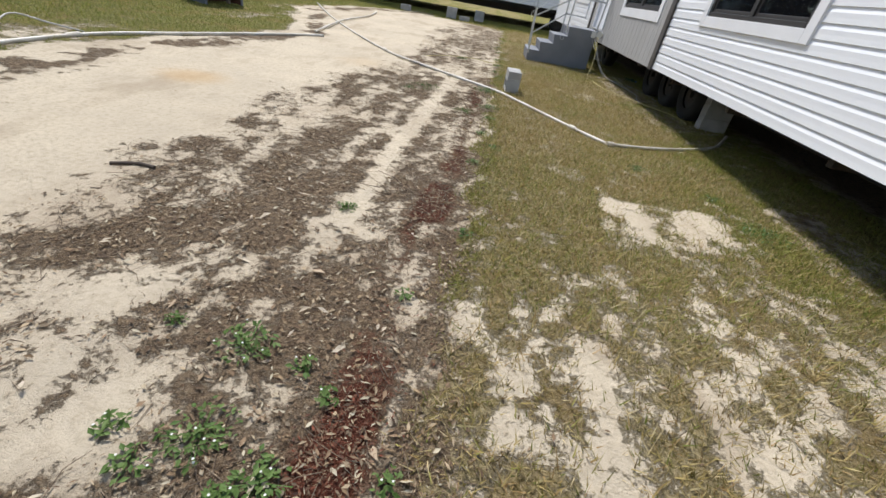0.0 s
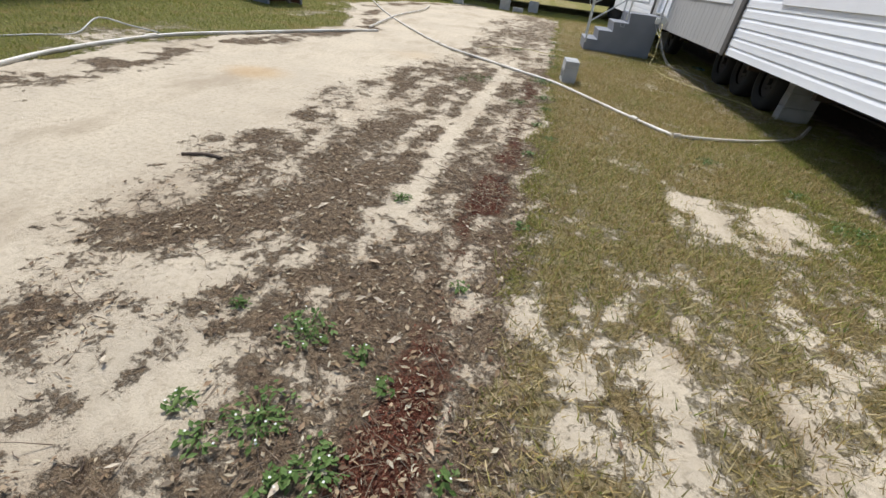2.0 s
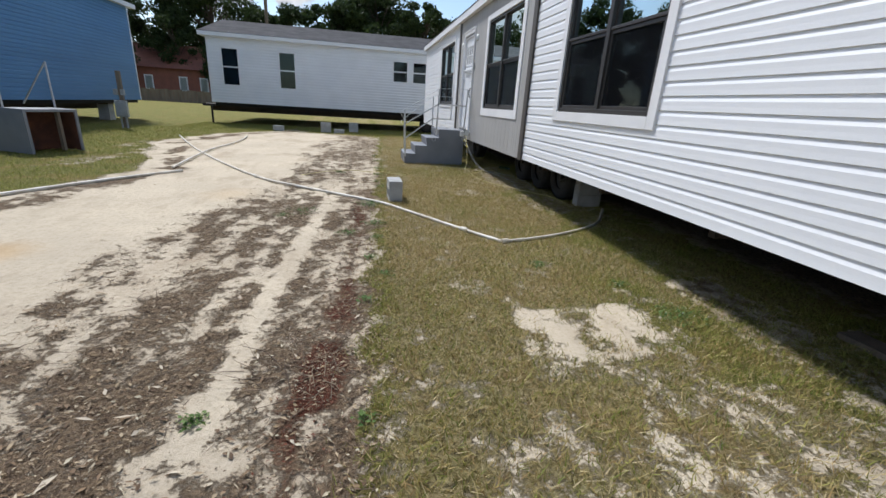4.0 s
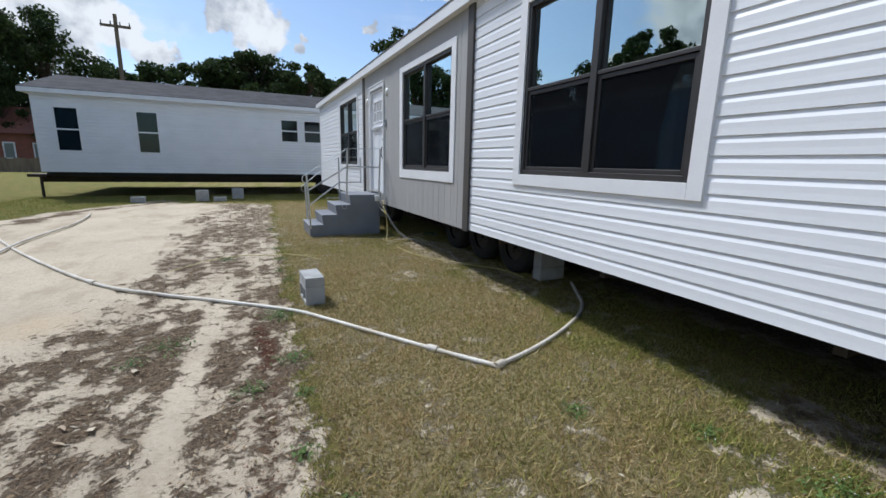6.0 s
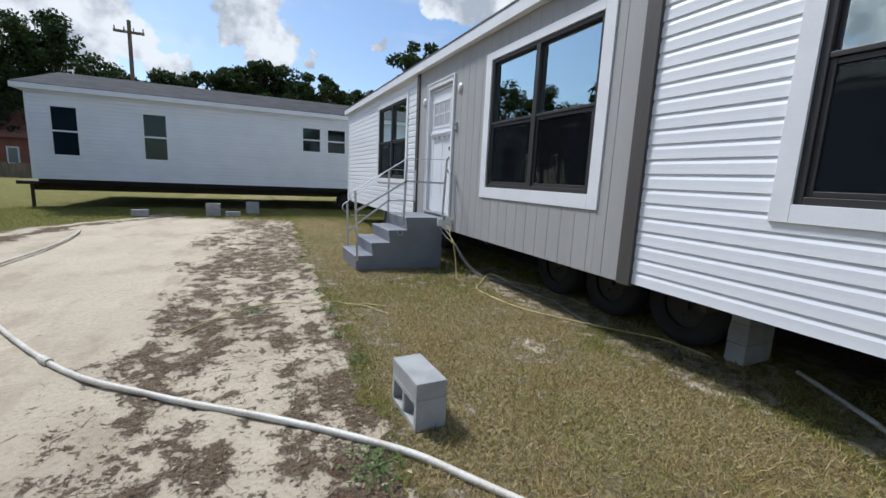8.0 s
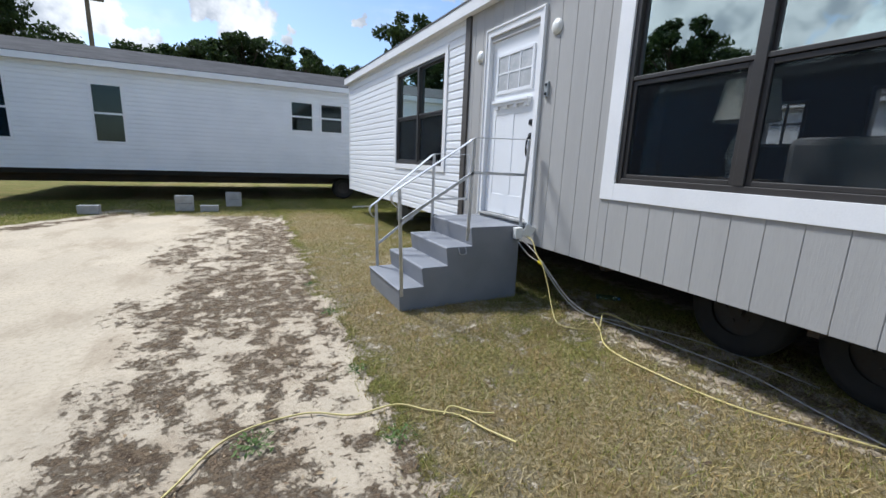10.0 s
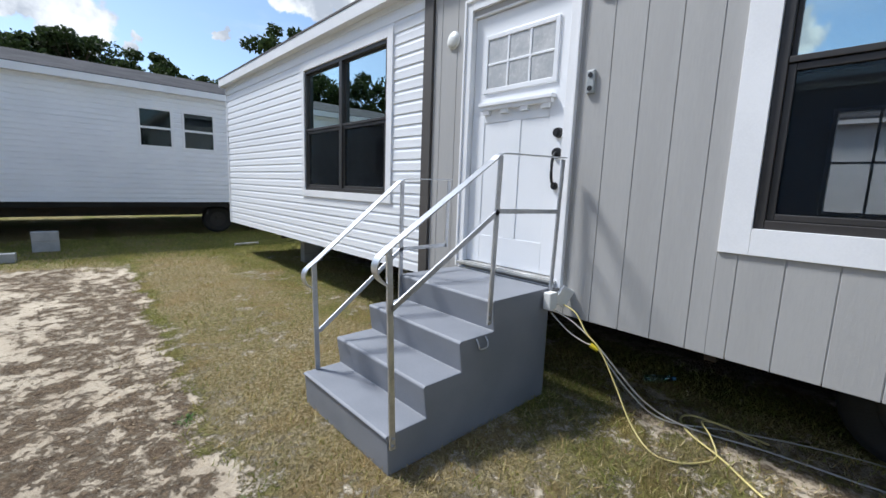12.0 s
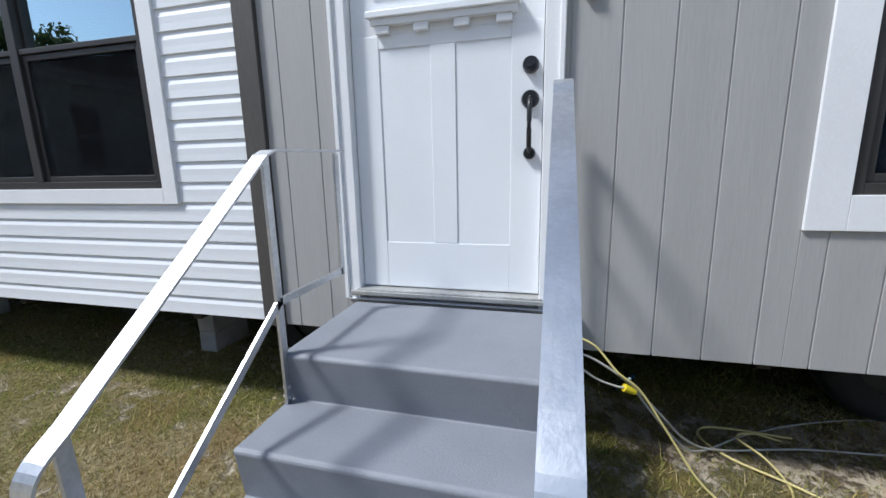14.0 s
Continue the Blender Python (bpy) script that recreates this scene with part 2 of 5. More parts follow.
MULCH = island("bark_mulch", [(0.11, 0.036, 0.021), (0.18, 0.062, 0.036), (0.13, 0.058, 0.036), (0.065, 0.034, 0.024), (0.22, 0.14, 0.09)], 0.9)
CRUMB = island("dark_crumb", [(0.075, 0.045, 0.027), (0.14, 0.088, 0.052), (0.25, 0.17, 0.105), (0.05, 0.032, 0.021)], 0.9)
PALE_LEAF = island("pale_dead_leaf", [(0.50, 0.42, 0.31), (0.58, 0.50, 0.38), (0.40, 0.30, 0.20)], 0.8, 0.1)
PETAL = island("white_petal", [(0.78, 0.78, 0.74), (0.70, 0.70, 0.66)], 0.7, 0.2)
TWIG = island("twig_wood", [(0.16, 0.12, 0.09), (0.30, 0.23, 0.16), (0.10, 0.07, 0.055)], 0.9)
CLOD = island("sand_clod", [(0.50, 0.42, 0.30), (0.40, 0.32, 0.22), (0.30, 0.24, 0.17)], 0.95)


def ground_material():
    def build(nt):
        pos = nd(nt, "ShaderNodeNewGeometry").outputs["Position"]

        def noi(scale, detail=6.0, rough=0.6):
            n = nd(nt, "ShaderNodeTexNoise", Scale=scale, Detail=detail, Roughness=rough)
            link(nt, pos, n.inputs["Vector"])
            return n.outputs["Fac"]

        def attr(name):
            return nd(nt, "ShaderNodeAttribute", attribute_name=name).outputs["Fac"]
        big, mid, fine, grit = noi(0.7), noi(7.0, 7, 0.68), noi(30.0, 8, 0.72), noi(160.0, 4, 0.7)
        rub = mth(nt, "ADD", mth(nt, "MULTIPLY", mid, 0.62), mth(nt, "MULTIPLY", mth(nt, "ADD", mth(nt, "MULTIPLY", fine, 0.7), mth(nt, "MULTIPLY", grit, 0.3)), 0.58))

        def cover(name, lo=0.2, k=2.0):
            v = mth(nt, "ADD", attr(name), mth(nt, "MULTIPLY", mth(nt, "SUBTRACT", rub, 0.6), k))
            return ramp(nt, v, 0.5 - lo, 0.5 + lo)
        sand = mixc(nt, ramp(nt, big, 0.35, 0.65), (0.61, 0.525, 0.395), (0.53, 0.455, 0.345))
        sand = mixc(nt, ramp(nt, fine, 0.42, 0.72), sand, (0.44, 0.365, 0.265))
        sand = mixc(nt, mth(nt, "MULTIPLY", ramp(nt, grit, 0.62, 0.74), 0.5), sand, (0.24, 0.18, 0.12))
        st = nd(nt, "ShaderNodeTexNoise", Scale=1.6, Detail=7.0, Roughness=0.65)
        link(nt, vmath(nt, "MULTIPLY", pos, (1.0, 0.45, 1.0)).outputs[0], st.inputs["Vector"])
        sand = mixc(nt, mth(nt, "MULTIPLY", ramp(nt, st.outputs["Fac"], 0.48, 0.66), 0.6), sand, (0.36, 0.285, 0.20))
        dirt = ramp(nt, mth(nt, "ADD", attr("litter"), mth(nt, "MULTIPLY", mth(nt, "SUBTRACT", mid, 0.5), 0.9)), 0.12, 0.55)
        sand = mixc(nt, mth(nt, "MULTIPLY", dirt, 0.62), sand, mixc(nt, ramp(nt, grit, 0.40, 0.64), (0.27, 0.205, 0.14), (0.50, 0.40, 0.28)))
        orange = cover("orange", 0.4, 0.6)
        sand = mixc(nt, mth(nt, "MULTIPLY", orange, 0.5), sand, (0.52, 0.34, 0.16))
        lit = mixc(nt, ramp(nt, fine, 0.38, 0.62), (0.11, 0.072, 0.045), (0.33, 0.24, 0.15))
        lit = mixc(nt, mth(nt, "MULTIPLY", ramp(nt, grit, 0.52, 0.66), 0.75), lit, (0.46, 0.37, 0.27))
        red = mixc(nt, ramp(nt, grit, 0.4, 0.66), (0.095, 0.032, 0.020), (0.22, 0.078, 0.045))
        lit = mixc(nt, cover("red", 0.2), lit, red)
        dry = mixc(nt, ramp(nt, fine, 0.35, 0.68), (0.20, 0.158, 0.06), (0.58, 0.475, 0.28))
        grn = mixc(nt, ramp(nt, fine, 0.35, 0.68), (0.12, 0.125, 0.027), (0.32, 0.295, 0.095))
        gr = mixc(nt, cover("green", 0.4, 1.2), dry, grn)
        gr = mixc(nt, mth(nt, "MULTIPLY", ramp(nt, grit, 0.54, 0.70), 0.4), gr, (0.09, 0.072, 0.03))
        gr = mixc(nt, mth(nt, "MULTIPLY", ramp(nt, noi(1.7), 0.48, 0.64), 0.45), gr, (0.34, 0.22, 0.09))
        cov_l, cov_g = cover("litter", 0.11, 3.2), cover("grass", 0.12, 2.8)
        col = mixc(nt, cov_l, sand, lit)
        col = mixc(nt, cov_g, col, gr)
        p = nd(nt, "ShaderNodeBsdfPrincipled", Roughness=0.95)
        p.inputs["Specular IOR Level"].default_value = 0.15
        link(nt, col, p.inputs["Base Color"])
        rough = mth(nt, "ADD", mth(nt, "MULTIPLY", mth(nt, "MAXIMUM", cov_l, cov_g), 0.75), 0.25)
        h = mth(nt, "MULTIPLY", mth(nt, "ADD", mth(nt, "MULTIPLY", fine, 0.7), mth(nt, "MULTIPLY", grit, 0.35)), rough)
        bp = nd(nt, "ShaderNodeBump", Strength=1.0, Distance=0.075)
        link(nt, h, bp.inputs["Height"])
        link(nt, bp.outputs[0], p.inputs["Normal"])
        return p.outputs[0]
    return material("yard_ground", build)


GROUND = ground_material()


# ---- mesh helpers ----
def thing(name, at=(0, 0, 0), label="", category="", group="", kind="", turn=0):
    ob = new(name)
    ob.matrix_basis = pose(*at, 0, 0, turn)
    ob.empty_display_size = 0.2
    return tagged(ob, label, category, group, kind)


def mesh_ob(name, me, mat, parent=None, label="", local=False):
    ob = new(name, me)
    if mat is not None and not me.materials:
        me.materials.append(mat)
    if parent is not None:
        ob.parent = parent
        if not local and parent.type == "EMPTY":
            ob.matrix_parent_inverse = parent.matrix_basis.inverted()
    return tagged(ob, label)


def part(name, bm, mat, parent=None, label="", local=False, smooth=False):
    me = bpy.data.meshes.new(name)
    bmesh.ops.recalc_face_normals(bm, faces=bm.faces)
    bm.to_mesh(me)
    bm.free()
    if smooth:
        me.shade_smooth()
    return mesh_ob(name, me, mat, parent, label, local)


def box(bm, lo, hi, bevel=0.0):
    r = bmesh.ops.create_cube(bm, size=1.0)
    lo, hi = Vector(lo), Vector(hi)
    for v in r["verts"]:
        v.co = Vector([lo[i] + (v.co[i] + 0.5) * (hi[i] - lo[i]) for i in range(3)])
    if bevel:
        es = {e for v in r["verts"] for e in v.link_edges}
        bmesh.ops.bevel(bm, geom=list(es), offset=bevel, segments=2, affect="EDGES", profile=0.5)
    return bm


def boxes(*pairs, bevel=0.0):
    bm = bmesh.new()
    for lo, hi in pairs:
        box(bm, lo, hi, bevel)
    return bm


def cyl(bm, a, b, r1, r2=None, seg=16, caps=True):
    a, b = Vector(a), Vector(b)
    r2 = r1 if r2 is None else r2
    m = Matrix.Translation((a + b) / 2) @ (b - a).to_track_quat("Z", "Y").to_matrix().to_4x4()
    bmesh.ops.create_cone(bm, cap_ends=caps, segments=seg, radius1=r1, radius2=r2, depth=(b - a).length, matrix=m)
    return bm


def prism(bm, pts, axis, a, b):
    """A closed outline in two coordinates pulled along the third axis from a to b."""
    def at(p, v):
        q = list(p)
        q.insert("xyz".index(axis), v)
        return q
    lo = [bm.verts.new(at(p, a)) for p in pts]
    hi = [bm.verts.new(at(p, b)) for p in pts]
    n = len(pts)
    for i in range(n):
        bm.faces.new((lo[i], lo[(i + 1) % n], hi[(i + 1) % n], hi[i]))
    bm.faces.new(lo)
    bm.faces.new(hi[::-1])
    return bm


def tube_mesh(name, pts, r, seg=8, sub=6):
    """A smooth tube along points."""
    pts = [Vector(p) for p in pts]
    line = []
    for i in range(len(pts) - 1):
        p0, p1, p2, p3 = pts[max(i - 1, 0)], pts[i], pts[i + 1], pts[min(i + 2, len(pts) - 1)]
        for k in range(sub):
            t = k / sub
            line.append(0.5 * ((2 * p1) + (p2 - p0) * t + (2 * p0 - 5 * p1 + 4 * p2 - p3) * t * t + (3 * p1 - p0 - 3 * p2 + p3) * t ** 3))
    line.append(pts[-1])
    vs, fs = [], []
    for i, p in enumerate(line):
        d = (line[min(i + 1, len(line) - 1)] - line[max(i - 1, 0)]).normalized()
        s = d.cross(Vector((0, 0, 1)))
        s = s.normalized() if s.length > 1e-3 else Vector((1, 0, 0))
        u = s.cross(d)
        for k in range(seg):
            a = 2 * math.pi * k / seg
            vs.append(p + r * (math.cos(a) * s + math.sin(a) * u))
    for i in range(len(line) - 1):
        for k in range(seg):
            k2 = (k + 1) % seg
            fs.append((i * seg + k, i * seg + k2, (i + 1) * seg + k2, (i + 1) * seg + k))
    fs.append(tuple(range(seg)))
    fs.append(tuple((len(line) - 1) * seg + k for k in range(seg))[::-1])
    me = bpy.data.meshes.new(name)
    me.from_pydata(vs, [], fs)
    me.shade_smooth()
    return me


# ---- noise and the yard's zones ----
def vnoise(x, y, seed=0):
    xi, yi = np.floor(x).astype(np.int64), np.floor(y).astype(np.int64)
    xf, yf = x - xi, y - yi
    u, v = xf * xf * (3 - 2 * xf), yf * yf * (3 - 2 * yf)

    def h(a, b):
        n = (a * 374761393 + b * 668265263 + seed * 974634777) & 0x7FFFFFFF
        n = ((n ^ (n >> 13)) * 1274126177) & 0x7FFFFFFF
        return ((n ^ (n >> 16)) & 0xFFFF) / 65535.0
    return (h(xi, yi) * (1 - u) + h(xi + 1, yi) * u) * (1 - v) + (h(xi, yi + 1) * (1 - u) + h(xi + 1, yi + 1) * u) * v


def fbm(x, y, seed=0, octaves=4):
    s, a, tot = 0.0, 1.0, 0.0
    for k in range(octaves):
        s = s + a * vnoise(x * 2 ** k + 17.3 * k, y * 2 ** k + 5.1 * k, seed + k)
        tot += a
        a *= 0.55
    return s / tot


def sstep(v, lo, hi):
    t = np.clip((v - lo) / (hi - lo), 0, 1)
    return t * t * (3 - 2 * t)


def yard_edge(y):
    """Where the litter of the track meets the grass."""
    return np.interp(y, [-50, 1.4, 1.8, 2.3, 2.8, 3.5, 4.9, 8.9, 13.9, 18.4], [0.36, 0.36, 0.33, 0.30, 0.37, 0.41, 0.50, 0.70, 0.78, 1.0])


def zones(x, y):
    """Shares of litter, grass, red bark, green and orange sand over bare sand."""
    w = (fbm(x * 0.9, y * 0.9, 3) - 0.5)
    left = np.interp(y, [-50, 3, 5, 6.5, 9, 11, 14.4, 17, 19.5], [-5, -4.3, -3.95, -3.8, -3.1, -3.7, -4.7, -4.0, -2.6]) + 0.9 * w
    brown = np.interp(y, [-50, 0, 2.8, 5.1, 6.85, 7.8, 12, 18.7], [-1.7, -1.7, -1.65, -1.65, -1.2, -0.9, -1.0, -0.8]) + 1.5 * w
    edge = yard_edge(y) + 0.12 * w + np.interp(y, [3, 7], [0.22, 0.42]) * (fbm(x * 3.1, y * 3.1, 131, 5) - 0.5)
    far = sstep(y + 2.4 * w + 0.3 * x, 18.2, 20.2)
    streak = fbm((x - 0.05 * y) * 2.9, y * 0.62, 11, 5)
    blot = fbm(x * 2.6, y * 2.6, 23, 5)
    clump = fbm(x * 5.5, y * 3.6, 29, 4)
    inlit = sstep(x, brown - 0.25, brown + 0.35) * (1 - sstep(x, edge + 0.06, edge + 0.32))
    lit = inlit * (0.31 + 0.44 * sstep(0.40 * streak + 0.24 * blot + 0.36 * clump, 0.40, 0.56))
    lit = lit * np.interp(y, [6.5, 9.5], [1.0, 0.70])
    # bare sand: the wheel rut, lanes in the litter, a clearing
    rut = np.exp(-((x - np.interp(y, [2.6, 4.4, 5.4, 8.3], [-0.24, -0.23, -0.15, 0.02])) / (0.075 + 0.05 * blot)) ** 2) * sstep(y, 2.5, 2.9) * (1 - sstep(y, 6.4, 8.6))
    lane = np.exp(-((x - np.interp(y, [3.4, 4.6, 5.8], [-0.72, -0.47, -0.40])) / 0.09) ** 2) * sstep(y, 3.2, 3.6) * (1 - sstep(y, 5.8, 6.4)) * sstep(blot, 0.3, 0.5)
    lane2 = np.exp(-((x - np.interp(y, [3.4, 5.2], [-1.12, -1.16])) / 0.12) ** 2) * sstep(y, 3.2, 3.7) * (1 - sstep(y, 5.2, 5.8)) * sstep(blot, 0.3, 0.5)
    clear = np.exp(-(((x + 0.62) / 0.27) ** 2 + ((y - 1.52) / 0.27) ** 4)) + np.exp(-(((x + 0.95) / 0.18) ** 2 + ((y - 2.05) / 0.2) ** 2))
    lit = lit * (1 - 0.88 * rut) * (1 - 0.7 * lane) * (1 - 0.6 * lane2) * (1 - np.clip(0.78 * clear, 0, 0.8))
    # a line of litter on the far side of the track
    lit = np.maximum(lit, 0.75 * np.exp(-((x - left - 0.25) / 0.3) ** 2) * sstep(blot, 0.35, 0.55) * (y > 1))
    line = np.exp(-((x - np.interp(y, [1.2, 1.9, 2.9, 3.5, 3.9, 4.5, 6.3, 7.5], [0.12, 0.12, 0.19, 0.23, 0.29, 0.37, 0.38, 0.32])) / 0.13) ** 2)
    much = np.interp(y, [0.5, 1.2, 1.9, 2.2, 2.7, 3.1, 3.9, 4.2, 4.5, 4.9, 6.0, 6.4, 7.2, 8.0], [0.8, 1.0, 0.9, 0.45, 0.4, 1.0, 1.0, 0.5, 0.7, 0.35, 0.35, 0.6, 0.3, 0.0])
    red = line * much * (0.35 + 0.75 * sstep(fbm(x * 4.0, y * 2.4, 41, 5), 0.38, 0.55))
    lit = np.maximum(lit, 0.9 * np.minimum(1, 1.5 * red) * (1 - sstep(x, edge - 0.1, edge + 0.05)))
    gr = 0.86 * sstep(x, edge - 0.10, edge + 0.14)
    speck = sstep(0.4 * fbm(x * 1.5, y * 1.1, 57) + 0.6 * fbm(x * 5.2, y * 5.2, 61), 0.50, 0.60)
    near = 1 - sstep(y + 0.5 * w, 2.3, 2.9)
    tuft = sstep(0.5 * fbm((x - 0.1 * y) * 4.6, y * 1.7, 63, 5) + 0.5 * fbm(x * 12.0, y * 8.0, 67, 3), 0.565, 0.45)
    bare = np.clip(np.interp(y, [4, 7], [0.46, 0.34]) * speck * (1 - near) + near * (0.12 + 0.50 * (1 - tuft)), 0, 1)
    strip = np.exp(-((x - 1.02 - 0.03 * (y - 1.6)) / (0.11 + 0.06 * blot)) ** 2) * (1 - sstep(y, 2.1, 2.45)) * 0.85
    strip2 = np.exp(-((x - 0.72 - 0.38 * (y - 1.9)) / 0.10) ** 2) * sstep(y, 1.3, 1.7) * (1 - sstep(y, 2.3, 2.6)) * sstep(blot, 0.38, 0.5)
    strip2 = np.maximum(strip2, np.exp(-((x - 1.62 - 0.08 * (y - 1.8)) / 0.13) ** 2) * (1 - sstep(y, 2.6, 3.0)) * sstep(blot, 0.40, 0.52))
    u, v = (x - 1.33 - 0.14 * (y - 3.1)), y
    patch = sstep(u + 0.12 * (blot - 0.5), -0.02, 0.06) * (1 - sstep(u, 0.80, 1.25)) * sstep(v, 3.02, 3.14) * (1 - sstep(v, 3.92, 4.0)) * (0.45 + 0.7 * sstep(blot, 0.36, 0.56))
    mid = np.exp(-(((x - 2.15) / 0.35) ** 2 + ((y - 8.3) / 0.7) ** 2)) * sstep(blot, 0.42, 0.58)
    gr = gr * (1 - np.clip(np.maximum.reduce([bare, strip, 0.7 * strip2, 0.76 * patch, 0.6 * mid]), 0, 1))
    worn = sstep(x, 2.75, 3.05) * (1 - sstep(x, 3.4, 3.8)) * sstep(fbm(x * 1.2, y * 1.2, 77), 0.40, 0.56) * sstep(y, 2, 4) * (1 - sstep(y, 11.0, 12.0))
    gr = gr * (1 - 0.55 * worn)
    lit = np.maximum(lit, 0.5 * worn)
    under = sstep(x, 4.0, 4.8) * (y < 19)
    gr, lit = gr * (1 - 0.85 * under), np.maximum(lit, 0.9 * under)
    gl = 1 - sstep(x, left - 0.5, left - 0.1)
    gl = gl * (1 - 0.6 * sstep(fbm(x * 0.8, y * 0.8, 83), 0.52, 0.62) * np.exp(-((x - left + 0.8) / 0.9) ** 2))
    gr = np.clip(np.maximum.reduce([gr, gl, far * (0.7 + 0.5 * sstep(blot, 0.3, 0.5))]), 0, 1)
    green = np.clip(0.9 * gl + far * 0.5 + 0.75 * np.exp(-((x - 2.75) / 0.5) ** 2) * sstep(fbm(x * 0.9, y * 0.9, 91), 0.38, 0.6)
                    + 0.85 * np.exp(-((x - edge - 0.05) / 0.11) ** 2) * (y > 2.2) + 0.35 * sstep(fbm(x * 0.7, y * 0.7, 95), 0.5, 0.62) + 0.5 * (x > 3.0) + 0.55 * np.exp(-(((x - 2.4) / 0.6) ** 2 + ((y - 10.3) / 1.0) ** 2)), 0, 1)
    orange = np.exp(-(((x + 2.6) / 0.35) ** 2 + ((y - 5.2) / 0.3) ** 2)) + 0.5 * np.exp(-(((x + 1.4) / 0.5) ** 2 + ((y - 7.6) / 0.5) ** 2))
    return lit, gr, red, green, orange


def height(x, y):
    d = sstep(np.hypot(x, y - 8), 60, 15)
    h = 0.018 * (fbm(x * 1.2, y * 1.2, 5) - 0.5) + 0.022 * (fbm(x * 5.0, y * 5.0, 8, 5) - 0.5)
    edge = yard_edge(y)
    h = h + 0.012 * sstep(x, edge - 0.06, edge + 0.08) - 0.01
    h = h + 0.05 * (fbm(x * 3.4, y * 2.2, 211, 5) - 0.5) * sstep(x, -2.0, -1.0) * (1 - sstep(x, edge - 0.05, edge + 0.2))
    return h * (0.3 + 0.7 * (np.hypot(x, y - 8) < 40))


def build_ground():
    xs = np.concatenate([-6.4 - np.geomspace(0.2, 900, 46)[::-1], np.arange(-6.4, 4.4, 0.06), 4.4 + np.geomspace(0.2, 900, 40)])
    ys = np.concatenate([0.4 - np.geomspace(0.2, 900, 30)[::-1], np.arange(0.4, 6.0, 0.05), np.arange(6.0, 20.5, 0.08), 20.5 + np.geomspace(0.15, 900, 44)])
    X, Y = np.meshgrid(xs, ys)
    Z = height(X, Y)
    nx, ny = len(xs), len(ys)
    me = bpy.data.meshes.new("ground")
    idx = np.arange(nx * ny).reshape(ny, nx)
    quads = np.stack([idx[:-1, :-1], idx[:-1, 1:], idx[1:, 1:], idx[1:, :-1]], -1).reshape(-1, 4)
    me.vertices.add(nx * ny)
    me.vertices.foreach_set("co", np.stack([X, Y, Z], -1).astype(np.float32).ravel())
    me.loops.add(quads.size)
    me.loops.foreach_set("vertex_index", quads.astype(np.int32).ravel())
    me.polygons.add(len(quads))
    me.polygons.foreach_set("loop_start", np.arange(0, quads.size, 4, dtype=np.int32))
    me.update(calc_edges=True)
    me.shade_smooth()
    for name, v in zip(("litter", "grass", "red", "green", "orange"), zones(X, Y)):
        me.attributes.new(name, "FLOAT", "POINT").data.foreach_set("value", v.astype(np.float32).ravel())
    me.materials.append(GROUND)
    return tagged(new("ground", me), "sandy yard with a bare track, leaf litter and patchy dry grass", "ground", kind="structure")


build_ground()


# ---- the homes ----
LAP = 0.114
PROFILE = ((0.0, 0.0), (0.0135, 0.003), (0.0120, 0.040), (0.0122, 0.074), (0.0055, 0.096), (0.002, LAP))


def course_mesh(name, length):
    """One lap of vinyl siding, along +y from 0, facing -x, its foot at z = 0."""
    vs = [(-o, y, z) for y in (0, length) for o, z in PROFILE]
    n = len(PROFILE)
    fs = [(i, i + n, i + n + 1, i + 1) for i in range(n - 1)] + [tuple(range(n)), tuple(range(2 * n - 1, n - 1, -1))]
    me = bpy.data.meshes.new(name)
    me.from_pydata(vs, [], fs)
    return me


def siding(parent, mat, y0, y1, z0, z1, holes=(), m=Matrix.Translation((2.9, 0, 0))):
    """Courses on a wall that faces -x in its own frame; m places that frame. holes: (y0, y1, z0, z1)."""
    cache = {}
    k = 0
    inv = parent.matrix_basis.inverted() if parent.type == "EMPTY" else Matrix()
    while z0 + k * LAP < z1 - 0.02:
        z = z0 + k * LAP
        runs = [(y0, y1)]
        for a, b, c, d in holes:
            if z < d - 0.03 and z + LAP > c + 0.03:
                runs = [r for s, e in runs for r in ((s, min(e, a)), (max(s, b), e)) if r[1] - r[0] > 0.02]
        for s, e in runs:
            key = round(e - s, 3)
            if key not in cache:
                cache[key] = course_mesh("siding_course", e - s)
                cache[key].materials.append(mat)
            ob = new("siding_course", cache[key])
            ob.parent, ob.matrix_parent_inverse = parent, inv
            ob.matrix_basis = m @ pose(0, s, z)
        for a, b, c, d in holes:
            for lo, hi in ((max(z, z0), min(z + LAP, c)), (max(z, d), min(z + LAP, z1))):
                if z < d - 0.03 and z + LAP > c + 0.03 and hi - lo > 0.008:
                    ob = part("siding_course", boxes(((-0.013, max(a, y0), lo), (-0.001, min(b, y1), hi)), bevel=0.002), mat, None)
                    ob.parent, ob.matrix_parent_inverse = parent, inv
                    ob.matrix_basis = m
        k += 1


def wall_with_holes(bm, x0, x1, y0, y1, z0, z1, holes):
    ys = sorted({y0, y1, *[h[0] for h in holes], *[h[1] for h in holes]})
    for a, b in zip(ys, ys[1:]):
        cuts = sorted((h[2], h[3]) for h in holes if h[0] <= a + 1e-6 and h[1] >= b - 1e-6)
        z = z0
        for c, d in cuts:
            if c > z:
                box(bm, (x0, a, z), (x1, b, c))
            z = d
        if z < z1:
            box(bm, (x0, a, z), (x1, b, z1))
    bmesh.ops.remove_doubles(bm, verts=bm.verts, dist=0.0005)
    return bm


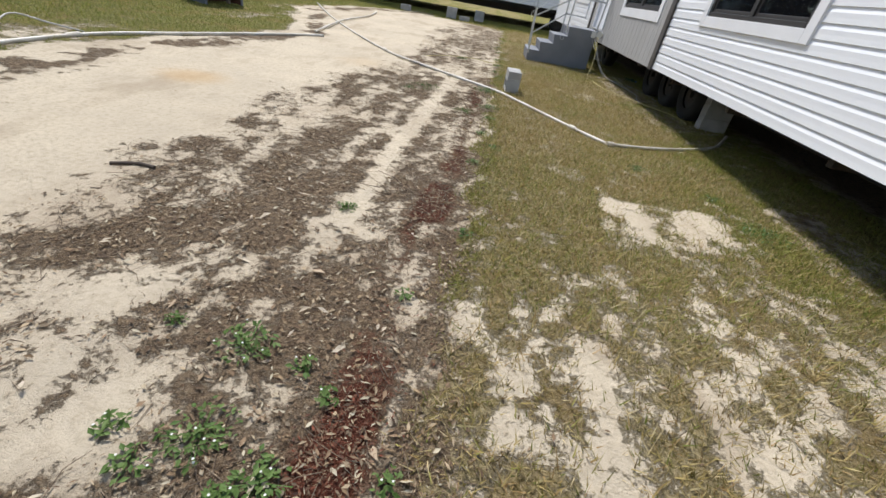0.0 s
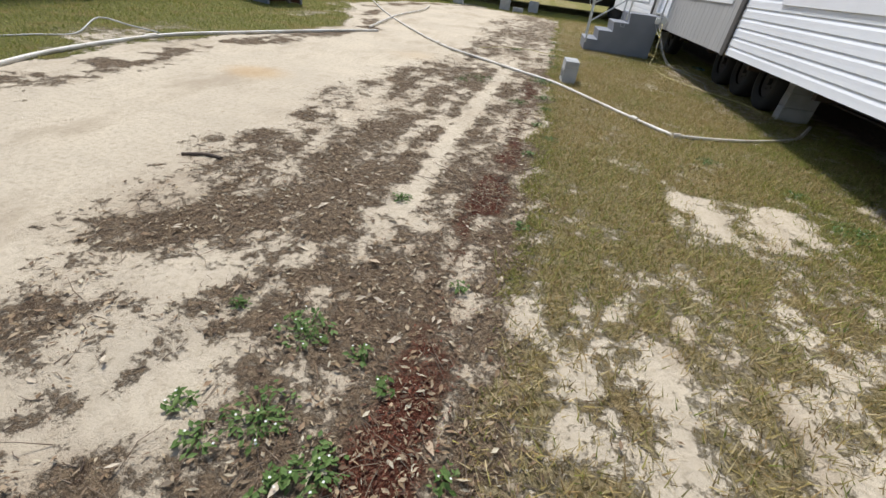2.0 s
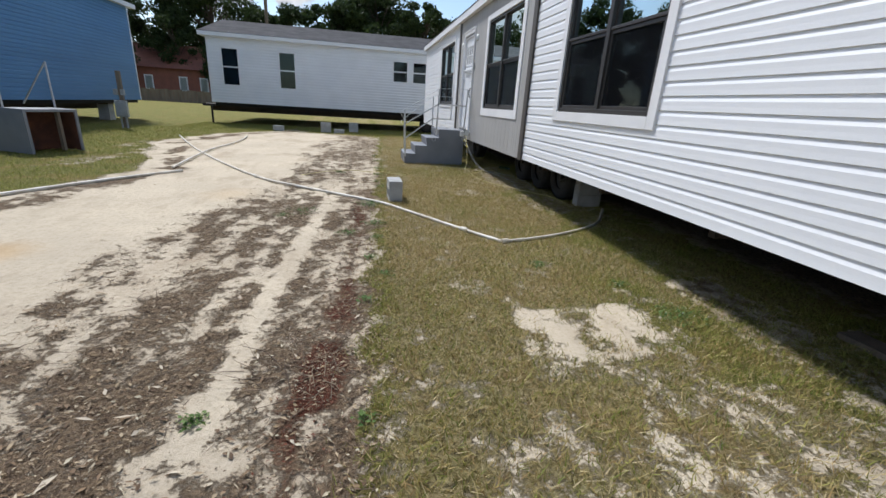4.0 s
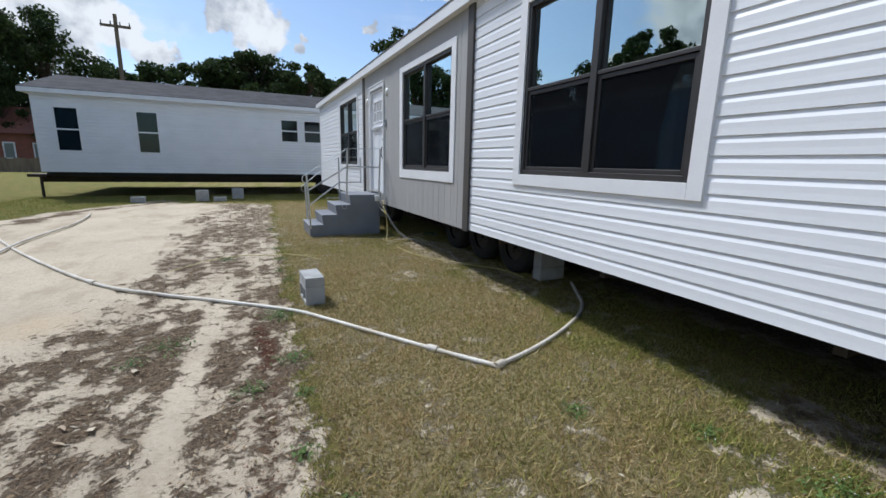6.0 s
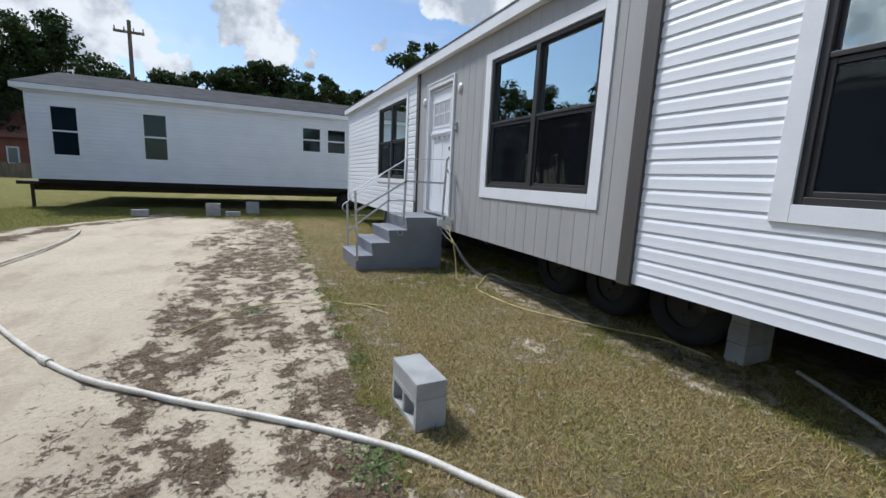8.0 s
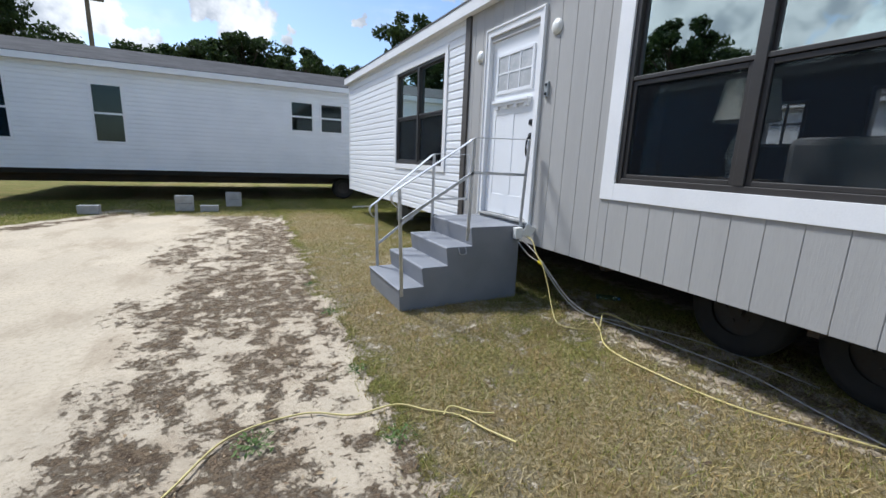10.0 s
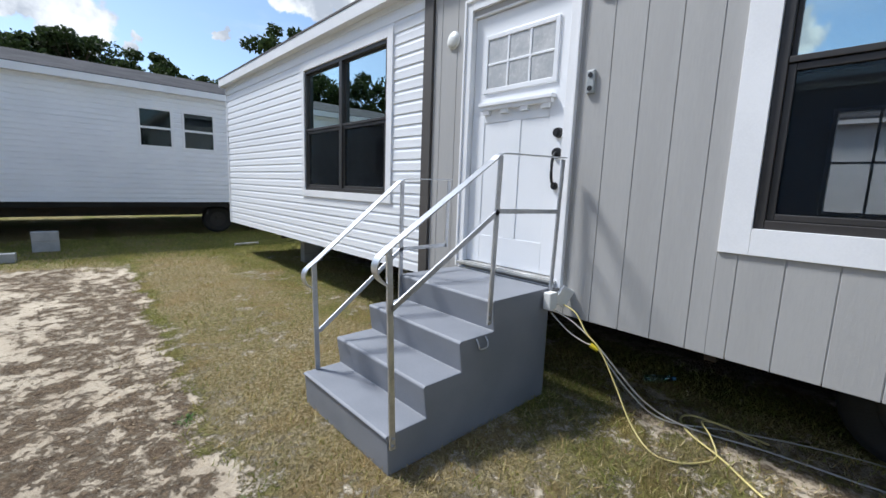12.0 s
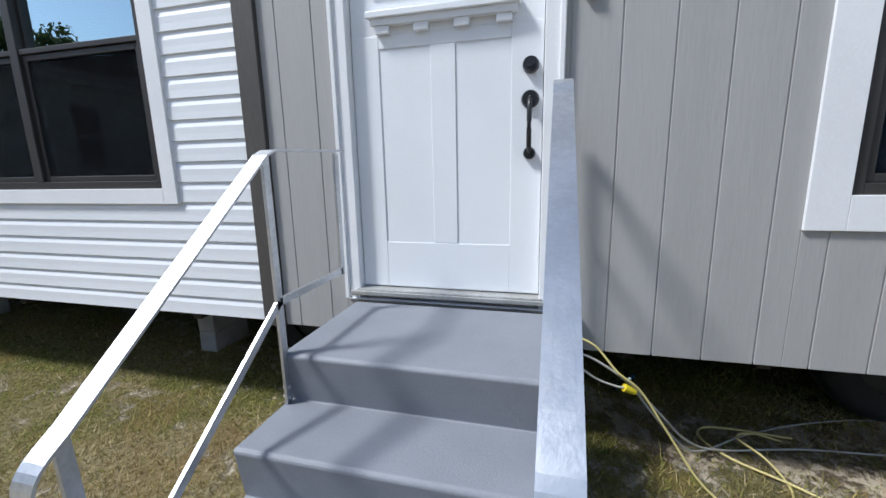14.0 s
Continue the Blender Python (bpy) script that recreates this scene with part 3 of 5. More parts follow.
def frame_bm(x0, x1, y0, y1, z0, z1, w, bevel=0.004, wb=None, wt=None):
    wb, wt = wb or w, wt or w
    return boxes(((x0, y0, z0), (x1, y0 + w, z1)), ((x0, y1 - w, z0), (x1, y1, z1)),
                 ((x0, y0 + w, z0), (x1, y1 - w, z0 + wb)), ((x0, y0 + w, z1 - wt), (x1, y1 - w, z1)), bevel=bevel)


W = 2.9  # outer face of the long wall


def twin_window(home, y0, y1, z0, z1, trim, label=""):
    """A bronze pair of single-hung windows with white casing; the lower sashes sit inside and carry screens."""
    win = part("window", frame_bm(W - 0.012, W + 0.10, y0, y1, z0, z1, 0.045), BRONZE, home, "dark bronze twin window with insect screens")
    ym, zm = (y0 + y1) / 2, z0 + (z1 - z0) * 0.48
    part("mullion", boxes(((W - 0.016, ym - 0.035, z0 + 0.045), (W + 0.10, ym + 0.035, z1 - 0.045)), bevel=0.004), BRONZE, win)
    for a, b in ((y0 + 0.045, ym - 0.035), (ym + 0.035, y1 - 0.045)):
        part("upper_sash", frame_bm(W + 0.028, W + 0.055, a, b, zm - 0.02, z1 - 0.045, 0.022, 0.003), BRONZE, win)
        part("lower_sash", frame_bm(W + 0.004, W + 0.030, a, b, z0 + 0.045, zm + 0.028, 0.034, 0.004), BRONZE, win)
        part("meeting_rail", boxes(((W - 0.008, a, zm + 0.032), (W + 0.05, b, zm + 0.062)), bevel=0.003), BRONZE, win)
        p = part("pane", boxes(((W + 0.040, a + 0.02, zm), (W + 0.046, b - 0.02, z1 - 0.06))), GLASS, win)
        p.visible_shadow = False
        p = part("pane", boxes(((W + 0.020, a + 0.03, z0 + 0.07), (W + 0.026, b - 0.03, zm + 0.01))), SCREENED, win)
        p.visible_shadow = False
        s = part("insect_screen", boxes(((W + 0.012, a + 0.03, z0 + 0.07), (W + 0.0135, b - 0.03, zm + 0.01))), SCREEN, win, "fine dark insect screen")
        s.visible_shadow = False
    l, r, b, t = trim
    for lo, hi in (((y0 - l, z0 - b), (y0 - 0.001, z1 + t)), ((y1 + 0.001, z0 - b), (y1 + r, z1 + t)), ((y0, z0 - b), (y1, z0 - 0.001)), ((y0, z1 + 0.001), (y1, z1 + t))):
        part("casing_board", boxes(((W - 0.030, lo[0], lo[1]), (W + 0.02, hi[0], hi[1])), bevel=0.002), TRIM, win, "white painted casing board")
    return (y0, y1, z0, z1), (y0 - l, y1 + r, z0 - b, z1 + t)


def tyre(at, turn=0):
    t = thing("trailer_wheel", at, "black trailer tyre on a dark steel rim under the home", "wheel", "wheels under the home", turn=turn)
    bm = bmesh.new()
    prof = [(0.20, -0.10), (0.29, -0.125), (0.355, -0.11), (0.372, -0.07), (0.376, 0), (0.372, 0.07), (0.355, 0.11), (0.29, 0.125), (0.20, 0.10)]
    rings = []
    for k in range(32):
        a = 2 * math.pi * k / 32
        rings.append([bm.verts.new((o, r * math.cos(a), r * math.sin(a))) for r, o in prof])
    for k in range(32):
        p, q = rings[k], rings[(k + 1) % 32]
        for i in range(len(prof) - 1):
            bm.faces.new((p[i], p[i + 1], q[i + 1], q[i]))
    part("tyre", bm, RUBBER, t, local=True, smooth=True)
    bm = cyl(bmesh.new(), (-0.07, 0, 0), (0.07, 0, 0), 0.205, seg=24)
    cyl(bm, (-0.12, 0, 0), (-0.06, 0, 0), 0.05, seg=12)
    for k in range(5):
        a = 2 * math.pi * k / 5
        cyl(bm, (-0.085, 0.1 * math.cos(a), 0.1 * math.sin(a)), (-0.06, 0.1 * math.cos(a), 0.1 * math.sin(a)), 0.014, seg=6)
    part("rim", bm, RIM, t, "dark rusty rim", local=True)
    return t


def block_bm(holes=True, h=0.19, l=0.39, w=0.19):
    """A concrete block standing so that its cores run along x; foot at z = 0."""
    bm = bmesh.new()
    if not holes:
        return box(bm, (-w / 2, -l / 2, 0), (w / 2, l / 2, h), 0.006)
    t, n = 0.034, 2
    c = (l - t * (n + 1)) / n
    box(bm, (-w / 2, -l / 2, 0), (w / 2, l / 2, t), 0.004)
    box(bm, (-w / 2, -l / 2, h - t), (w / 2, l / 2, h), 0.004)
    for i in range(n + 1):
        y = -l / 2 + i * (c + t)
        box(bm, (-w / 2 + 0.001, y, t - 0.002), (w / 2 - 0.001, y + t, h - t + 0.002), 0.003)
    return bm


def block(at, turn, label, holes=True, h=0.19, group="loose concrete blocks", name="concrete_block"):
    ob = part(name, block_bm(holes, h), CMU, None)
    ob.matrix_basis = pose(*at, 0, 0, turn)
    return tagged(ob, label, "concrete block", group)


def main_home():
    zb, zt, y0, y1 = 0.62, 3.30, -5.0, 19.12
    home = thing("mobile_home", (W, 0, 0), "white-sided single-storey mobile home with a grey panel entrance bay", "house")
    big, bigc = twin_window(home, 4.85, 6.69, 1.365, 2.97, (0.11, 0.11, 0.11, 0.10))
    grey, greyc = twin_window(home, 8.34, 10.26, 1.34, 2.96, (0.135, 0.14, 0.14, 0.095))
    left, leftc = twin_window(home, 13.56, 15.55, 1.385, 3.0, (0.10, 0.10, 0.09, 0.09))
    d0, d1, dz0, dz1 = 11.42, 12.33, 0.86, 2.87
    doorhole = (d0 - 0.02, d1 + 0.02, dz0 - 0.03, dz1 + 0.02)
    part("wall", wall_with_holes(bmesh.new(), W + 0.004, W + 0.14, y0, y1, zb + 0.02, zt, [big, grey, left, doorhole]), INSIDE, home, "long front wall behind the siding")
    ja, jb, jc, jd = 7.745, 7.885, 12.825, 12.95
    siding(home, VINYL, y0, ja - 0.002, zb, zt, [bigc])
    siding(home, VINYL, jd + 0.002, y1 - 0.03, zb, zt, [leftc])
    for a, b in ((ja, jb), (jc, jd)):
        part("corner_board", boxes(((W - 0.040, a, zb - 0.02), (W + 0.01, b, zt)), bevel=0.004), BROWN_TRIM, home, "dark brown corner board")
    part("corner_board", boxes(((W - 0.024, y1 - 0.03, zb), (W + 0.12, y1 + 0.022, zt)), bevel=0.004), TRIM, home, "white corner board")
    # grey grooved panel boards, 0.2 m apart
    step, y = 0.2015, jb + 0.002
    dcase = (d0 - 0.09, d1 + 0.09, 0.80, dz1 + 0.155)
    while y < jc - 0.01:
        b = min(y + step, jc) - 0.0045
        a0 = y
        cuts = []
        for h in (greyc, dcase):
            if a0 < h[1] - 0.004 and b > h[0] + 0.004:
                cuts.append(h)
        pieces = [(a0, b, zb - 0.012, zt)]
        for h in cuts:
            nxt = []
            for pa, pb, pc, pd in pieces:
                if pa < h[0] - 0.01:
                    nxt.append((pa, h[0], pc, pd))
                if pb > h[1] + 0.01:
                    nxt.append((h[1], pb, pc, pd))
                ia, ib = max(pa, h[0]), min(pb, h[1])
                nxt += [(ia, ib, pc, h[2]), (ia, ib, h[3], pd)]
            pieces = [p for p in nxt if p[3] - p[2] > 0.02 and p[1] - p[0] > 0.01]
        for pa, pb, pc, pd in pieces:
            part("panel_board", boxes(((W - 0.016, pa, pc), (W + 0.002, pb, pd)), bevel=0.003), PANEL, home)
        y += step
    part("groove_backing", wall_with_holes(bmesh.new(), W - 0.0115, W + 0.003, jb, jc, zb, zt, [greyc, doorhole]), PANEL, home)
    # roof, eaves, floor, other walls
    xe = W - 0.10
    bm = bmesh.new()
    prism(bm, [(xe, zt + 0.15), (W + 4.1, zt + 1.15), (W + 8.3, zt + 0.15), (W + 8.3, zt + 0.10), (xe, zt + 0.10)], "y", y0 - 0.15, y1 + 0.12)
    part("roof", bm, SHINGLE, home, "dark grey shingle roof")
    part("drip_edge", boxes(((xe - 0.022, y0 - 0.15, zt + 0.135), (xe - 0.0, y1 + 0.12, zt + 0.158))), BROWN_TRIM, home, "dark metal drip edge")
    part("fascia", boxes(((xe - 0.016, y0 - 0.15, zt - 0.005), (xe, y1 + 0.12, zt + 0.134)), bevel=0.003), TRIM, home, "white fascia board")
    part("soffit", boxes(((xe + 0.001, y0 - 0.14, zt + 0.003), (W + 0.2, y1 + 0.11, zt + 0.02))), TRIM, home)
    part("gable_fascia", boxes(((xe, y1 + 0.12, zt - 0.005), (W + 8.3, y1 + 0.14, zt + 0.13))), TRIM, home)
    part("underbelly", boxes(((W + 0.06, y0, zb), (W + 8.1, y1, zb + 0.18))), UNDER, home, "black plastic underbelly")
    part("inside_floor", boxes(((W + 0.14, y0, 0.81), (W + 8.0, y1, 0.855))), FLOOR_IN, home)
    part("inside_ceiling", boxes(((W + 0.14, y0, zt - 0.12), (W + 8.0, y1, zt - 0.02))), INSIDE, home)
    back = [(3.6, 4.4, 1.7, 2.7), (5.2, 6.3, 1.75, 2.7), (7.2, 8.1, 1.3, 2.7), (9.6, 10.5, 1.3, 2.7), (11.2, 11.8, 1.9, 2.6), (14.0, 15.4, 1.4, 2.7)]
    part("wall", wall_with_holes(bmesh.new(), W + 5.0, W + 5.12, y0, y1, 0.855, zt - 0.12, back), INSIDE, home, "inside back wall")
    for a, b, c, d in back:
        f = part("window", frame_bm(W + 4.98, W + 5.13, a, b, c, d, 0.05), TRIM, home, "white far-side window")
        part("muntin", boxes(((W + 5.04, (a + b) / 2 - 0.015, c + 0.05), (W + 5.07, (a + b) / 2 + 0.015, d - 0.05)), ((W + 5.045, a + 0.05, (c + d) / 2 - 0.015), (W + 5.065, b - 0.05, (c + d) / 2 + 0.015))), TRIM, f)
    part("end_wall", boxes(((W + 0.14, y0, zb), (W + 5.1, y0 + 0.12, zt))), VINYL, home)
    part("end_wall", boxes(((W + 0.12, y1 - 0.12, zb), (W + 8.1, y1 + 0.01, zt + 0.1))), VINYL, home)
    part("partition", boxes(((W + 0.14, 7.4, 0.855), (W + 3.2, 7.5, zt - 0.12))), INSIDE, home)
    part("partition", boxes(((W + 0.14, 12.9, 0.855), (W + 4.0, 13.0, zt - 0.12))), INSIDE, home)
    for x in (W + 1.05, W + 3.2):
        part("chassis_beam", boxes(((x - 0.05, y0, zb - 0.27), (x + 0.05, y1, zb - 0.25)), ((x - 0.008, y0, zb - 0.25), (x + 0.008, y1, zb - 0.02)), ((x - 0.05, y0, zb - 0.02), (x + 0.05, y1, zb - 0.001))), STEEL_BLACK, home, "black steel chassis beam")
    for y in np.arange(-4, 19, 1.6):
        part("outrigger", boxes(((W + 0.12, y - 0.03, zb - 0.09), (W + 1.0, y + 0.03, zb - 0.001))), STEEL_BLACK, home)
    for y in (7.72, 8.60, 9.50, 13.1):
        part("axle", cyl(bmesh.new(), (W + 0.92, y, 0.376), (W + 3.4, y, 0.376), 0.04, seg=10), STEEL_BLACK, home)
    # door
    X = W + 0.02
    door = part("door", boxes(((X, d0, dz0), (X + 0.045, d1, dz1)), bevel=0.003), DOOR, home, "white closed craftsman door with six small panes")
    la, lb, lc, ld = d0 + 0.135, d1 - 0.145, 2.30, 2.68
    part("lite_frame", frame_bm(X - 0.014, X + 0.002, la - 0.035, lb + 0.035, lc - 0.035, ld + 0.035, 0.037, 0.004), DOOR, door)
    for i in range(3):
        for j in range(2):
            a = la + (lb - la) * i / 3
            c = lc + (ld - lc) * j / 2
            part("pane", boxes(((X - 0.006, a + 0.008, c + 0.008), (X - 0.002, a + (lb - la) / 3 - 0.008, c + (ld - lc) / 2 - 0.008))), DOOR_PANE_REFLECT, door, "small door pane, opaque, with pale blurred reflections painted in")
    bars = [((X - 0.012, la + (lb - la) * i / 3 - 0.009, lc), (X + 0.001, la + (lb - la) * i / 3 + 0.009, ld)) for i in (1, 2)]
    bars.append(((X - 0.0115, la, (lc + ld) / 2 - 0.009), (X + 0.001, lb, (lc + ld) / 2 + 0.009)))
    part("muntin", boxes(*bars, bevel=0.002), DOOR, door)
    part("shelf", boxes(((X - 0.055, d0 + 0.10, 2.155), (X, d1 - 0.10, 2.185)), ((X - 0.04, d0 + 0.115, 2.125), (X, d1 - 0.115, 2.156)), bevel=0.004), DOOR, door, "white craftsman dentil shelf")
    for i in range(4):
        yy = d0 + 0.17 + i * (d1 - d0 - 0.34) / 3
        part("bracket", boxes(((X - 0.032, yy - 0.035, 2.09), (X, yy + 0.035, 2.126)), bevel=0.004), DOOR, door)
    # raised stiles and rails round two tall panels
    st = [((X - 0.005, d0, dz0 + 0.004), (X, d0 + 0.14, 2.09)), ((X - 0.005, d1 - 0.14, dz0 + 0.004), (X, d1, 2.09)), ((X - 0.005, (d0 + d1) / 2 - 0.06, 1.10), (X, (d0 + d1) / 2 + 0.06, 2.03)),
          ((X - 0.005, d0 + 0.14, dz0 + 0.004), (X, d1 - 0.14, 1.10)), ((X - 0.005, d0 + 0.14, 2.03), (X, d1 - 0.14, 2.09))]
    for k, (lo, hi) in enumerate(st):
        part("stile" if k < 3 else "rail", boxes((lo, hi), bevel=0.003), DOOR, door)
    hy = d0 + 0.055
    lock = cyl(bmesh.new(), (X - 0.034, hy, 1.908), (X - 0.008, hy, 1.908), 0.032, 0.037, 20)
    cyl(lock, (X - 0.042, hy, 1.908), (X - 0.03, hy, 1.908), 0.016, seg=12)
    part("deadbolt", lock, BLACK, door, "black round deadbolt")
    for z, r in ((1.765, 0.040), (1.53, 0.028)):
        part("handle_rose", cyl(bmesh.new(), (X - 0.026, hy, z), (X - 0.008, hy, z), r * 0.86, r, 20), BLACK, door, "black round handle plate")
    mesh_ob("door_handle", tube_mesh("door_handle", [(X - 0.02, hy, 1.77), (X - 0.055, hy, 1.735), (X - 0.065, hy, 1.65), (X - 0.055, hy, 1.57), (X - 0.02, hy, 1.53)], 0.011, 8), BLACK, door, "black curved pull handle")
    case = part("door_casing", boxes(((W - 0.034, d0 - 0.09, 0.80), (W + 0.03, d0 - 0.004, dz1 + 0.155)), ((W - 0.034, d1 + 0.004, 0.80), (W + 0.03, d1 + 0.09, dz1 + 0.155)),
                              ((W - 0.034, d0 - 0.004, dz1 + 0.06), (W + 0.03, d1 + 0.004, dz1 + 0.155)), bevel=0.004), TRIM, home, "white moulded door casing")
    part("casing_mould", frame_bm(W - 0.046, W - 0.03, d0 - 0.088, d1 + 0.088, 0.80, dz1 + 0.152, 0.022, 0.003, wb=0.001), TRIM, case)
    part("door_jamb", boxes(((W - 0.01, d0 - 0.004, dz1 + 0.006), (W + 0.05, d1 + 0.004, dz1 + 0.06)), ((W + 0.0, d0 - 0.02, dz0), (W + 0.07, d0 - 0.003, dz1)), ((W + 0.0, d1 + 0.003, dz0), (W + 0.07, d1 + 0.02, dz1))), TRIM, home)
    sill = boxes(((W - 0.06, d0 - 0.05, dz0 - 0.035), (W + 0.07, d1 + 0.05, dz0 - 0.012)), ((W - 0.045, d0 - 0.02, dz0 - 0.012), (W + 0.06, d1 + 0.02, dz0 - 0.003)), bevel=0.003)
    for k in range(14):
        yy = d0 + 0.03 + k * 0.063
        box(sill, (W - 0.052, yy, dz0 - 0.012), (W - 0.046, yy + 0.035, dz0 - 0.006))
    part("door_sill", sill, FLASHING, home, "scuffed metal door sill")
    # wall fittings
    for y, z in ((11.165, 2.775), (12.565, 2.755)):
        bm = cyl(bmesh.new(), (W - 0.03, y, z), (W - 0.012, y, z), 0.072, seg=28)
        r = bmesh.ops.create_uvsphere(bm, u_segments=20, v_segments=10, radius=0.055)
        for v in r["verts"]:
            v.co = Vector((W - 0.03 + v.co.x * 0.4, y + v.co.y, z + v.co.z))
        part("wall_light_cover", bm, PLASTIC_W, home, "round white blanking cover beside the door", smooth=True)
    bell = part("doorbell", boxes(((W - 0.042, 11.205, 2.135), (W - 0.014, 11.262, 2.285)), bevel=0.008), GREY_BOX, home, "slim grey doorbell with dark button")
    part("lens", cyl(bmesh.new(), (W - 0.047, 11.233, 2.252), (W - 0.040, 11.233, 2.252), 0.016, seg=16), BLACK, bell)
    part("button", cyl(bmesh.new(), (W - 0.047, 11.233, 2.168), (W - 0.040, 11.233, 2.168), 0.017, seg=16), BLACK, bell)
    return home


# opaque pale grey: the blurred reflections on the door panes, put into the colour
DOOR_PANE_REFLECT = plain("door_pane_painted_reflection", (0.40, 0.41, 0.42), (0.55, 0.55, 0.55), 0.25, 9, 30, 0.05)
main_home()
for y in (7.72, 8.60, 9.50, 13.1):
    tyre((W + 0.78, y, 0.378))
for x, y, h in ((W + 0.95, 7.28, 3), (W + 0.85, 14.1, 3), (W + 0.85, 17.2, 3)):
    pier = thing("block_pier", (x, y, 0), "grey concrete block pier with a wood cap under the home", "pier", "piers under the home")
    for k in range(h):
        part("concrete_block", boxes(((x - 0.19, y - 0.08, k * 0.175), (x + 0.19, y + 0.08, k * 0.175 + 0.172)), bevel=0.006), CMU, pier)
    part("wood_cap", boxes(((x - 0.19, y - 0.10, h * 0.175), (x + 0.19, y + 0.10, min(0.619, h * 0.175 + 0.095 if h == 3 else 0.619))), bevel=0.004), WOOD, pier, "weathered wood cap")


def steps(at, turn, label, rails=True, hollow=False):
    """Grey moulded portable steps that rise along +x; the foot of the back right edge is at x = 1.35, y = 0."""
    s = thing("entry_steps", at, label, "steps", turn=turn)
    z = (0.232, 0.425, 0.615, 0.812)
    n = (-0.045, 0.205, 0.468, 0.745)
    back, wid = 1.365, 0.955
    out = [(-0.02, 0.0), (-0.03, z[0] - 0.03)]
    for i in range(4):
        nxt = n[i + 1] if i < 3 else back
        out += [(n[i], z[i] - 0.012), (n[i] + 0.012, z[i])]
        out.append((nxt + 0.026 if i < 3 else nxt, z[i]))
    out.append((back, 0.0))
    if hollow:
        for ya, yb in ((0, 0.05), (wid - 0.05, wid)):
            part("side_panel", prism(bmesh.new(), out, "y", ya, yb), STEP, s, "grey painted side panel", local=True)
        for i in range(4):
            nxt = n[i + 1] if i < 3 else back
            part("tread", boxes(((n[i], 0.05, z[i] - 0.05), (nxt + 0.02 if i < 3 else nxt, wid - 0.05, z[i] - 0.001)), bevel=0.004), STEP, s, local=True)
            part("riser", boxes(((n[i] + 0.001, 0.05, 0 if i == 0 else z[i - 1] - 0.02), (n[i] + 0.05, wid - 0.05, z[i] - 0.051))), STEP, s, local=True)
        for lo, hi in (((0.85, 0.051, 0.01), (1.34, 0.06, 0.78)), ((0.85, wid - 0.06, 0.01), (1.34, wid - 0.051, 0.78)), ((0.85, 0.06, 0.01), (0.87, wid - 0.06, 0.78))):
            part("inner_lining", boxes((lo, hi)), RUST_WOOD, s, "reddish brown bare inside", local=True)
        part("cross_brace", boxes(((1.25, 0.60, 0.02), (1.33, 0.65, 0.78))), WOOD, s, local=True)
    else:
        bm = prism(bmesh.new(), out, "y", 0, wid)
        bmesh.ops.recalc_face_normals(bm, faces=bm.faces)
        bmesh.ops.bevel(bm, geom=[e for e in bm.edges if e.calc_length() > 0.04], offset=0.011, segments=3, affect="EDGES", profile=0.5, clamp_overlap=True)
        part("step_body", bm, STEP, s, "grey painted moulded steps", local=True)
    return s


def flat_bar(pts, y, width, thick):
    """A flat bar bent along points of the x-z plane, lying flat across y."""
    bm = bmesh.new()
    rings = []
    for i, p in enumerate(pts):
        a, b = Vector(pts[max(i - 1, 0)]), Vector(pts[min(i + 1, len(pts) - 1)])
        d = (b - a).normalized()
        nrm = Vector((-d.y, d.x)) * thick / 2
        p = Vector(p)
        rings.append([bm.verts.new((q.x, yy, q.y)) for q, yy in ((p + nrm, y - width / 2), (p + nrm, y + width / 2), (p - nrm, y + width / 2), (p - nrm, y - width / 2))])
    for p, q in zip(rings, rings[1:]):
        for k in range(4):
            bm.faces.new((p[k], p[(k + 1) % 4], q[(k + 1) % 4], q[k]))
    bm.faces.new(rings[0])
    bm.faces.new(rings[-1][::-1])
    return bm


def curl(x, z):
    """The rolled-under end of a handrail, back to its post."""
    p = [Vector(q) for q in ((0.0, -0.19), (-0.085, -0.15), (-0.115, -0.078), (-0.04, -0.027))]
    pts = []
    for k in range(15):
        t = k / 14
        pts.append(p[0] * (1 - t) ** 3 + p[1] * 3 * t * (1 - t) ** 2 + p[2] * 3 * t * t * (1 - t) + p[3] * t ** 3)
    return [(x + a, z + c) for a, c in pts]


def rail(s, y, yr, a, top, knee, end, mid0, midk, mide, bfoot, cfoot, wide):
    line = curl(*top) + [(top[0], top[1])]
    for k in range(1, 8):
        line.append((top[0] + (knee[0] - 0.06 - top[0]) * k / 7, top[1] + (knee[1] - 0.045 - top[1]) * k / 7))
    line += [(knee[0] - 0.03, knee[1] - 0.02), (knee[0] + 0.01, knee[1] - 0.003), (knee[0] + 0.05, knee[1]), end]
    h = part("handrail", flat_bar(line, yr, wide, 0.007), GALV, s, "flat galvanised handrail with a curled end")
    part("mid_rail", boxes_between(mid0, midk, y), GALV, h)
    part("mid_rail", boxes_between(midk, mide, y), GALV, h)
    for p, q in ((a, top), (bfoot, (knee[0] + 0.01, knee[1] - 0.004)), (cfoot, end)):
        part("rail_post", boxes_between(p, (q[0] - 0.002, q[1] - 0.012), y, 0.032, 0.012), GALV, h)
    for p in (a, bfoot):
        for dz in (0.02, 0.06):
            part("bolt", cyl(bmesh.new(), (p[0], y - 0.016, p[1] + dz), (p[0], y + 0.016, p[1] + dz), 0.008, seg=6), GALV, h)


